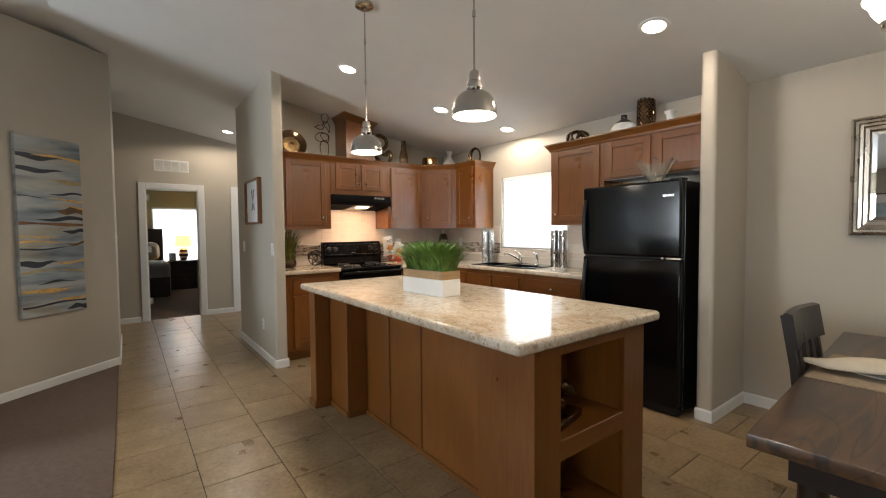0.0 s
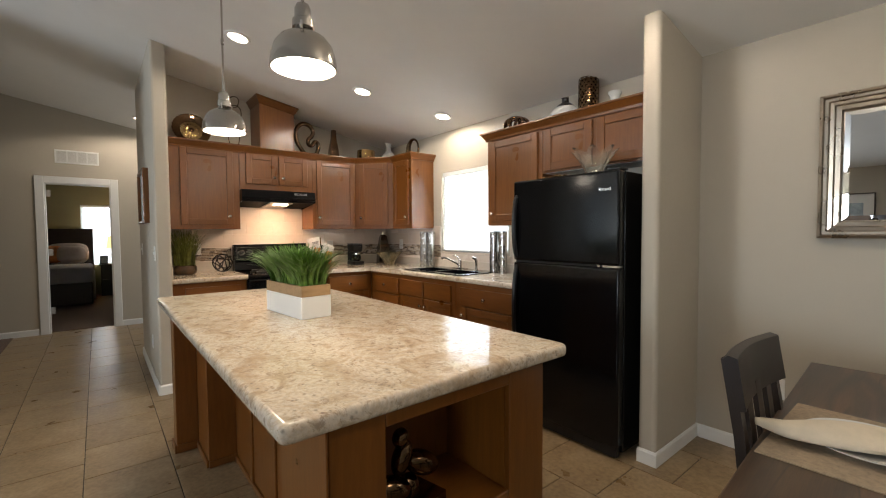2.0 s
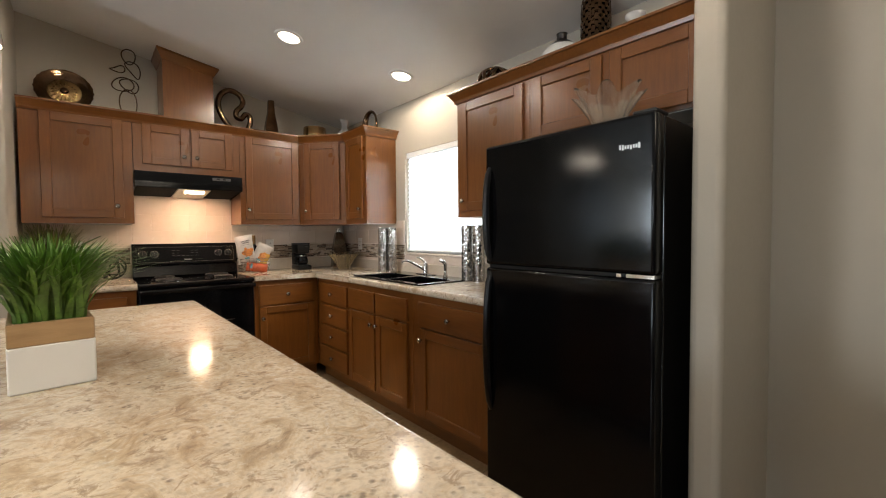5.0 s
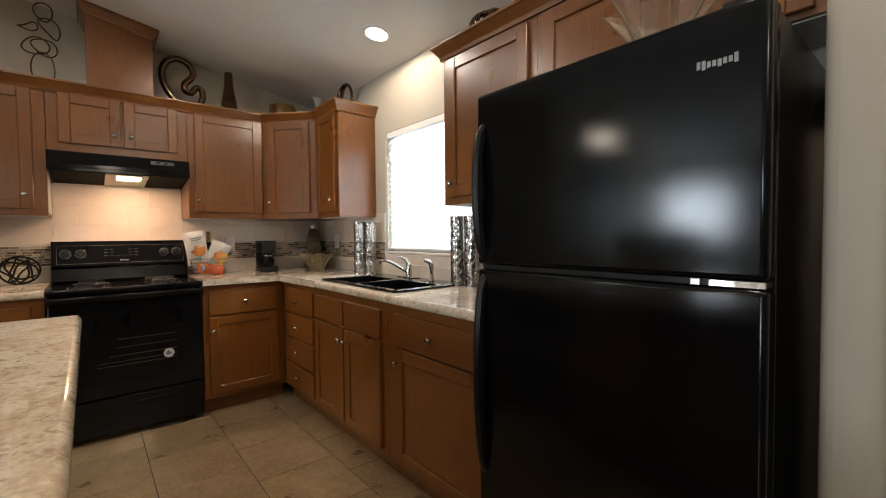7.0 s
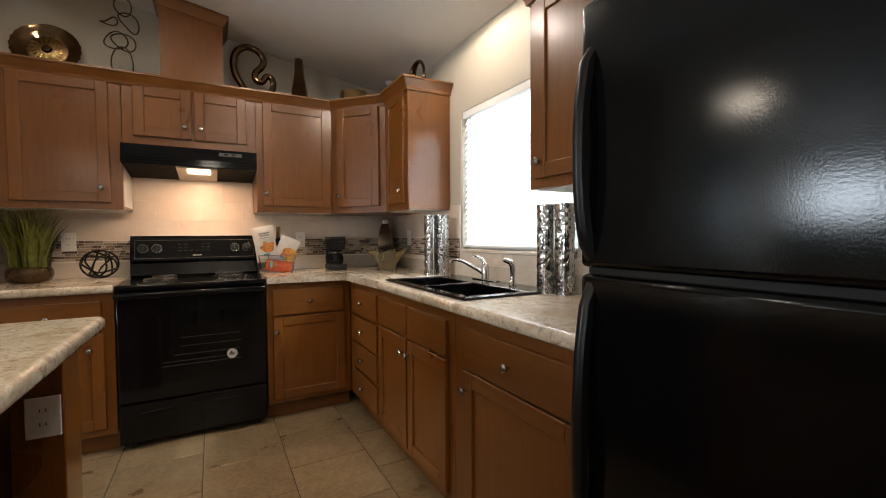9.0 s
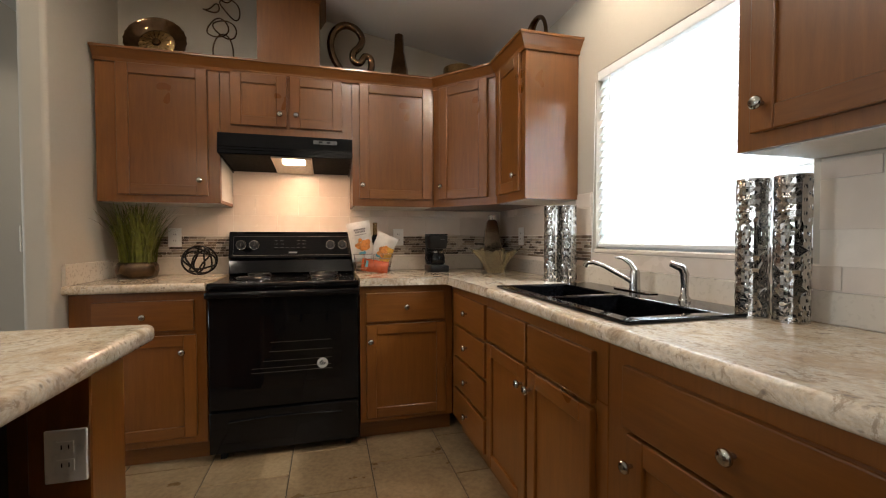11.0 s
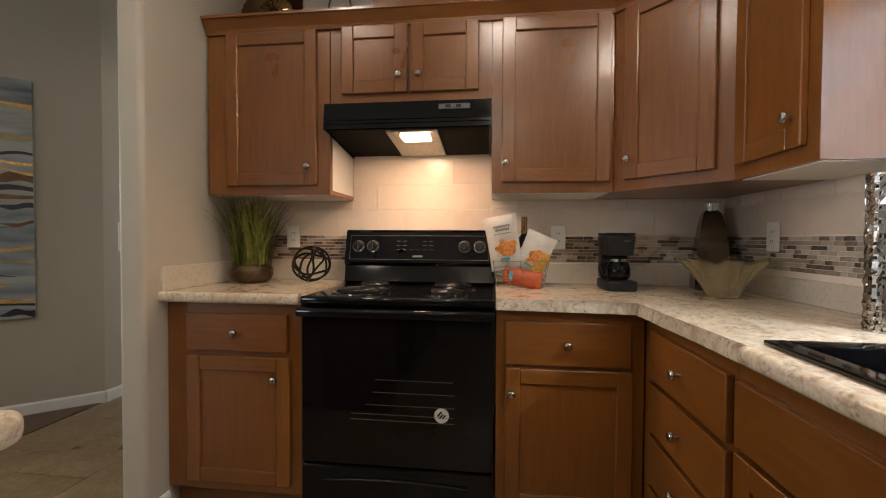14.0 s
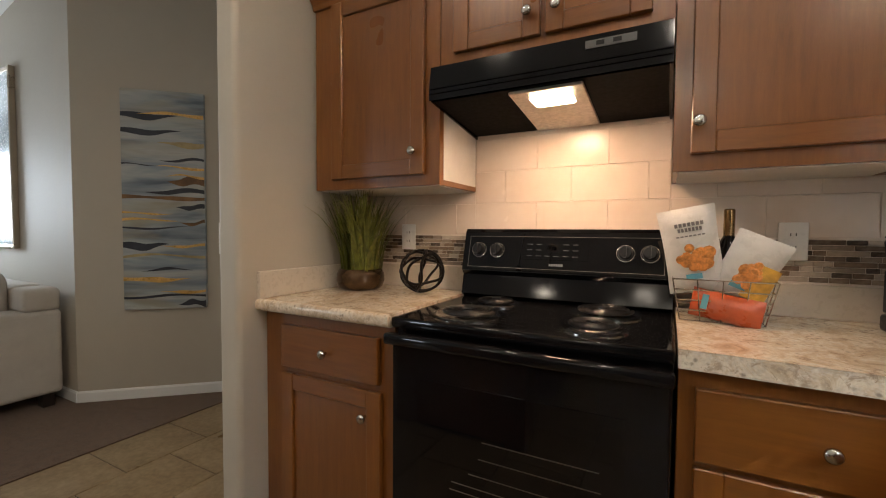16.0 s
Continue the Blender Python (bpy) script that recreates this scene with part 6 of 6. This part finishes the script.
ch = thing("dining_chair", pose(2.365, 0.118, 0) @ Matrix.Diagonal((0.98, 1.0, 0.975, 1)), "dark-stained wooden slat-back dining chair", "chair")
for sx in (-0.195, 0.165):
    bm = bmesh.new()
    prev = None
    for z, y in ((0.0, 0.30), (0.25, 0.245), (0.46, 0.245), (0.66, 0.264), (0.80, 0.278), (1.01, 0.312)):
        ring = [bm.verts.new((sx + u, y + v, z)) for u, v in ((0, 0), (0.03, 0), (0.03, 0.026), (0, 0.026))]
        if prev:
            for j in range(4):
                bm.faces.new((prev[j], prev[(j + 1) % 4], ring[(j + 1) % 4], ring[j]))
        else:
            bm.faces.new(ring)
        prev = ring
    bm.faces.new(prev)
    part("back_post", bm, M["dark_wood"], ch)
bm = bmesh.new()
prev = None
for i in range(11):
    f = i / 10
    x = -0.205 + 0.41 * f
    bow = 0.022 * math.sin(math.pi * f)
    ring = [bm.verts.new((x, y + bow, z)) for y, z in ((0.290, 0.875), (0.274, 0.88), (0.296, 1.018), (0.318, 1.024), (0.328, 1.015))]
    if prev:
        for j in range(5):
            bm.faces.new((prev[j], prev[(j + 1) % 5], ring[(j + 1) % 5], ring[j]))
    else:
        bm.faces.new(ring)
    prev = ring
bm.faces.new(prev)
part("top_rail", bm, M["dark_wood"], ch, smooth=35)
for x in (-0.115, -0.02, 0.075):
    bm = bmesh.new()
    prev = None
    for z, y in ((0.52, 0.252), (0.70, 0.272), (0.915, 0.300)):
        ring = [bm.verts.new((x + u, y + v, z)) for u, v in ((0, 0), (0.045, 0), (0.045, 0.013), (0, 0.013))]
        if prev:
            for j in range(4):
                bm.faces.new((prev[j], prev[(j + 1) % 4], ring[(j + 1) % 4], ring[j]))
        else:
            bm.faces.new(ring)
        prev = ring
    bm.faces.new(prev)
    part("back_slat", bm, M["dark_wood"], ch)
part("lower_rail", boxes((-0.165, 0.165, 0.236, 0.258, 0.50, 0.545), bevel=0.003), M["dark_wood"], ch)
part("seat", boxes((-0.21, 0.21, -0.20, 0.235, 0.435, 0.465), bevel=0.008, seg=2), M["dark_wood"], ch)
for x in (-0.19, 0.155):
    part("front_leg", boxes((x, x + 0.035, -0.185, -0.15, 0, 0.435), bevel=0.003), M["dark_wood"], ch)

# mirror on the east wall
mr = thing("wall_mirror", pose(EAST - 0.002, -0.105, 1.655, 0, 0, -90), "wall mirror in a ribbed champagne metal frame", "mirror")
MW, MH = 0.63, 0.368
steps = [(0.0, 0.004), (0.0, 0.045), (0.014, 0.050), (0.020, 0.040), (0.034, 0.040), (0.040, 0.032), (0.056, 0.034), (0.062, 0.024), (0.082, 0.026), (0.090, 0.014), (0.090, 0.004)]
def mitre_frame(w, h, prof):
    bm = bmesh.new()
    loops = []
    for inset, depth in prof:
        loops.append([bm.verts.new((sx * (w - inset), -depth, sz * (h - inset))) for sx, sz in ((-1, -1), (1, -1), (1, 1), (-1, 1))])
    for a, b in zip(loops, loops[1:]):
        for i in range(4):
            bm.faces.new((a[i], a[(i + 1) % 4], b[(i + 1) % 4], b[i]))
    return bm
part("frame", mitre_frame(MW, MH, steps), M["silver"], mr)
M["mirror"] = plain("mirror_glass", (0.90, 0.91, 0.90), 0.005, 1.0, var=0.0, rvar=0.002)
bm = boxes((-MW + 0.115, MW - 0.115, -0.012, -0.006, -MH + 0.115, MH - 0.115))
part("glass", bm, M["mirror"], mr, "mirror glass")
part("bevel", mitre_frame(MW - 0.090, MH - 0.090, [(0.0, 0.008), (0.025, 0.012)]), M["mirror"], mr, "bevelled mirror edge")

# chandelier over the table
CHX, CHY = 2.43, -0.14
cl = thing("chandelier", pose(CHX, CHY, 0), "brushed nickel chandelier with white glass shades", "chandelier")
part("stem", tube([(0, 0, ceil_z(CHX) - 0.02), (0, 0, 2.06)], 0.008, 10), M["nickel"], cl)
part("canopy", lathe([(0.065, ceil_z(CHX) - 0.012), (0.06, ceil_z(CHX) - 0.03), (0.012, ceil_z(CHX) - 0.04)], 24), M["nickel"], cl, "", 40)
part("hub", lathe([(0.010, 2.18), (0.028, 2.14), (0.034, 2.08), (0.02, 2.03), (0.026, 2.0), (0.008, 1.96)], 20), M["nickel"], cl, "", 40)
M["shade_glow"] = glow("lit_opal_glass", (1.0, 0.90, 0.74), 6.0)
for k in range(5):
    a = radians(90 + 72 * k)
    ca, sa = math.cos(a), math.sin(a)
    prof = [(0.03, 2.10), (0.10, 2.05), (0.19, 2.0), (0.27, 1.985), (0.325, 2.005), (0.34, 2.045), (0.34, 2.085)]
    arm = part("arm", tube(smooth_path([(r * ca, r * sa, z) for r, z in prof], 4), 0.0065, 8), M["nickel"], cl, smooth=60)
    part("socket", lathe([(0.010, 2.08), (0.030, 2.088), (0.034, 2.10), (0.034, 2.118)], 18, (0.34 * ca, 0.34 * sa, 0)), M["chrome"], arm, "", 40)
    part("shade", lathe([(0.032, 2.116), (0.045, 2.13), (0.060, 2.155), (0.068, 2.18), (0.085, 2.20), (0.088, 2.21), (0.080, 2.207)], 28, (0.34 * ca, 0.34 * sa, 0)), M["shade_glow"], arm, "lit white tulip glass shade", 60)
lamp("chandelier_lamp", "POINT", pose(CHX, CHY, 2.33), 13.0, WARM, 0.12)

# ---- living room ----
M["sofa"] = plain("light_linen", (0.50, 0.46, 0.41), 0.9, var=0.06, scale=8, bumps=0.5, bscale=260)
so = thing("sofa", pose(-0.93, 4.52, 0), "pale grey fabric sofa against the wall", "sofa")
part("back_corner", boxes((-0.235, -0.004, -0.22, -0.022, 0.655, 0.81), bevel=0.03, seg=3), M["sofa"], so, smooth=50)
part("arm", boxes((-0.24, 0.0, -0.92, -0.02, 0.09, 0.66), bevel=0.03, seg=3), M["sofa"], so, smooth=50)
part("arm", boxes((-2.30, -2.06, -0.92, -0.02, 0.09, 0.66), bevel=0.03, seg=3), M["sofa"], so, smooth=50)
part("base", boxes((-2.06, -0.24, -0.90, -0.02, 0.09, 0.30), bevel=0.02, seg=2), M["sofa"], so, smooth=50)
part("backrest", boxes((-2.055, -0.245, -0.20, -0.021, 0.30, 0.82), bevel=0.04, seg=3), M["sofa"], so, smooth=50)
for x in (-2.05, -1.14):
    part("seat_cushion", boxes((x, x + 0.90, -0.92, -0.21, 0.30, 0.47), bevel=0.05, seg=4), M["sofa"], so, smooth=60)
    part("back_cushion", boxes((x, x + 0.90, -0.42, -0.20, 0.47, 0.93), bevel=0.09, seg=5), M["sofa"], so, smooth=60)
for x in (-2.24, -0.06):
    for y in (-0.86, -0.10):
        part("foot", boxes((x - 0.04, x + 0.04, y - 0.03, y + 0.03, 0.006, 0.09)), M["dark_wood"], so)
M["pale_print"] = plain("pale_abstract", (0.42, 0.50, 0.56), 0.25, var=0.5, scale=2.5)
lpic = thing("framed_picture", pose(-2.17, 4.543, 1.75), "large pale abstract picture in a silver frame", "picture")
part("frame", mitre_frame(0.42, 0.70, [(0, 0), (0, 0.035), (0.012, 0.04), (0.03, 0.034), (0.03, 0.02)]), M["silver"], lpic)
part("sheet", boxes((-0.39, 0.39, -0.022, 0, -0.67, 0.67)), M["pale_print"], lpic)
# The second one frames an unseen opening put in for extra light.
for name, y0, y1, z0, z1 in (("window_2", 3.38, 4.45, 1.12, 2.05), ("added_window", -2.6, -1.2, 0.80, 1.95)):
    setting(name, boxes((-4.30, -4.26, y0, y0 + 0.05, z0, z1), (-4.30, -4.26, y1 - 0.05, y1, z0, z1), (-4.30, -4.26, y0 + 0.05, y1 - 0.05, z0, z0 + 0.05), (-4.30, -4.26, y0 + 0.05, y1 - 0.05, z1 - 0.05, z1)), M["white"], "white window frame")
wpic = thing("framed_print", pose(-4.19, 1.30, 1.60, 0, 0, 90), "framed print with a wide white mat", "picture")
part("frame", mitre_frame(0.30, 0.40, [(0, 0), (0, 0.03), (0.02, 0.03), (0.02, 0.012)]), M["dark_wood"], wpic)
part("mat", boxes((-0.28, 0.28, -0.012, 0, -0.38, 0.38)), M["white"], wpic)
part("image", boxes((-0.14, 0.14, -0.0135, -0.012, -0.22, 0.22)), M["pale_print"], wpic)

# ---- bedroom beyond the hall ----
BN = 12.2
setting("floor_bedroom", boxes((-2.2, 2.6, HALL + 0.12, BN, -0.08, 0.004)), M["carpet"], "brown bedroom carpet")
setting("wall_bedroom_north", wall_with_holes("y", BN, 0.12, -2.2, 2.6, 2.6, [(0.60, 1.62, 0.65, 1.98)]), M["olive"], "olive green bedroom wall with a window")
setting("wall_bedroom_west", boxes((-2.32, -2.2, HALL + 0.12, BN, 0, 2.6)), M["olive"])
setting("wall_bedroom_east", boxes((2.6, 2.72, HALL + 0.12, BN, 0, 2.6)), M["olive"])
setting("ceiling_bedroom", boxes((-2.32, 2.72, HALL + 0.122, BN + 0.12, 2.6, 2.7)), M["ceiling"])
w4 = setting("window_4", boxes((0.60, 0.645, BN + 0.04, BN + 0.08, 0.65, 1.98), (1.575, 1.62, BN + 0.04, BN + 0.08, 0.65, 1.98), (0.645, 1.575, BN + 0.04, BN + 0.08, 0.65, 0.695), (0.645, 1.575, BN + 0.04, BN + 0.08, 1.935, 1.98)), M["white"], "bright bedroom window in a white frame")
M["bedding"] = plain("grey_bedding", (0.40, 0.39, 0.42), 0.85, var=0.1, scale=5, bumps=0.5, bscale=40)
M["pillow"] = plain("taupe_pillow", (0.42, 0.37, 0.33), 0.85, var=0.1, scale=6)
M["rust"] = plain("rust_pillow", (0.42, 0.16, 0.05), 0.85, var=0.1, scale=6)
be = thing("bed", pose(0.0, BN - 0.02, 0), "bed with dark headboard and grey bedding", "bed")
part("headboard", boxes((-0.80, 0.80, -0.09, 0, 0.0, 1.46), bevel=0.01), M["dark_wood"], be)
part("bed_base", boxes((-0.78, 0.78, -2.05, -0.09, 0.06, 0.46), bevel=0.015), M["dark_wood"], be)
part("mattress", boxes((-0.76, 0.76, -2.02, -0.09, 0.46, 0.70), bevel=0.06, seg=3), M["white"], be, smooth=60)
part("bedspread", boxes((-0.80, 0.80, -2.07, -0.62, 0.44, 0.735), bevel=0.07, seg=4), M["bedding"], be, "grey bedspread", 60)
part("bedspread_drop", boxes((0.765, 0.815, -1.75, -0.75, 0.10, 0.60), bevel=0.02, seg=2), M["bedding"], be, "hanging side of the grey bedspread", 60)
for x, y, s, mk, tilt_ in ((-0.38, -0.22, 0.34, "pillow", 62), (0.38, -0.22, 0.34, "pillow", 62), (0.08, -0.40, 0.26, "rust", 66), (-0.42, -0.40, 0.26, "rust", 66), (0.44, -0.44, 0.24, "pillow", 64)):
    bm = bmesh.new()
    bmesh.ops.create_uvsphere(bm, u_segments=20, v_segments=12, radius=1.0)
    for v in bm.verts:
        v.co.x = math.copysign(abs(v.co.x) ** 0.55, v.co.x) * s
        v.co.y = math.copysign(abs(v.co.y) ** 0.55, v.co.y) * s * 0.72
        v.co.z *= 0.085
    pw = tagged(obj("pillow", bm, M[mk], 180), "plump rust pillow on the bed" if mk == "rust" else "plump taupe pillow on the bed", "pillow", "bed pillows")
    pw.matrix_world = pose(x, BN - 0.02 + y, 0.93, tilt_, 0, 0)
ns = thing("nightstand", pose(1.18, BN - 0.05, 0), "dark wooden nightstand beside the bed", "nightstand")
part("body", boxes((-0.27, 0.27, -0.44, 0, 0.006, 0.66), bevel=0.004), M["dark_wood"], ns)
part("top", boxes((-0.29, 0.29, -0.46, 0, 0.66, 0.69), bevel=0.004), M["dark_wood"], ns)
for z in (0.10, 0.385):
    d = part("drawer", boxes((-0.25, 0.25, -0.455, -0.44, z, z + 0.26), bevel=0.003), M["dark_wood"], ns)
    part("knob", lathe([(0.012, 0), (0.016, 0.02)], 10, (0, -0.47, z + 0.13)), M["nickel"], d)
tl = thing("table_lamp", pose(1.20, BN - 0.27, 0.69), "striped table lamp with a lit cream shade", "lamp")
for i in range(6):
    z = i * 0.052
    r0, r1 = 0.05 + 0.05 * math.sin(math.pi * (i + 0.0) / 6.2), 0.05 + 0.05 * math.sin(math.pi * (i + 1.0) / 6.2)
    part("base_band", lathe([(r0, z), ((r0 + r1) / 2 + 0.004, z + 0.026), (r1, z + 0.052)], 20), M["ceramic"] if i % 2 else M["black_matt"], tl, smooth=50)
M["lamp_shade"] = glow("lit_cream_shade", (1.0, 0.72, 0.32), 1.5)
part("shade", lathe([(0.19, 0.33), (0.15, 0.60), (0.148, 0.60), (0.188, 0.33)], 28), M["lamp_shade"], tl, "glowing cream drum shade", 40)
lamp("table_lamp_bulb", "POINT", pose(1.20, BN - 0.27, 1.36), 9.0, WARM, 0.06)
pf = thing("photo_frame", pose(0.97, BN - 0.30, 0.69), "small dark photo frame on the nightstand", "frame")
part("frame", mitre_frame(0.07, 0.09, [(0, 0), (0, 0.02), (0.014, 0.02), (0.014, 0.01)]), M["dark_wood"], pf).location = (0, 0, 0.09)
part("image", boxes((-0.058, 0.058, -0.009, 0, 0.012, 0.168)), M["pale_print"], pf)
bb = thing("roller_blind", pose(1.11, BN + 0.02, 0), "white blind glowing over the bedroom window", "window blind")
# Translucent cloth added before the lamp so the window reads as bright white.
part("cloth", boxes((-0.50, 0.50, 0, 0.003, 0.66, 1.93)), M["slat"], bb)
part("headrail", boxes((-0.505, 0.505, -0.015, 0.02, 1.931, 1.975), bevel=0.003), M["white"], bb)
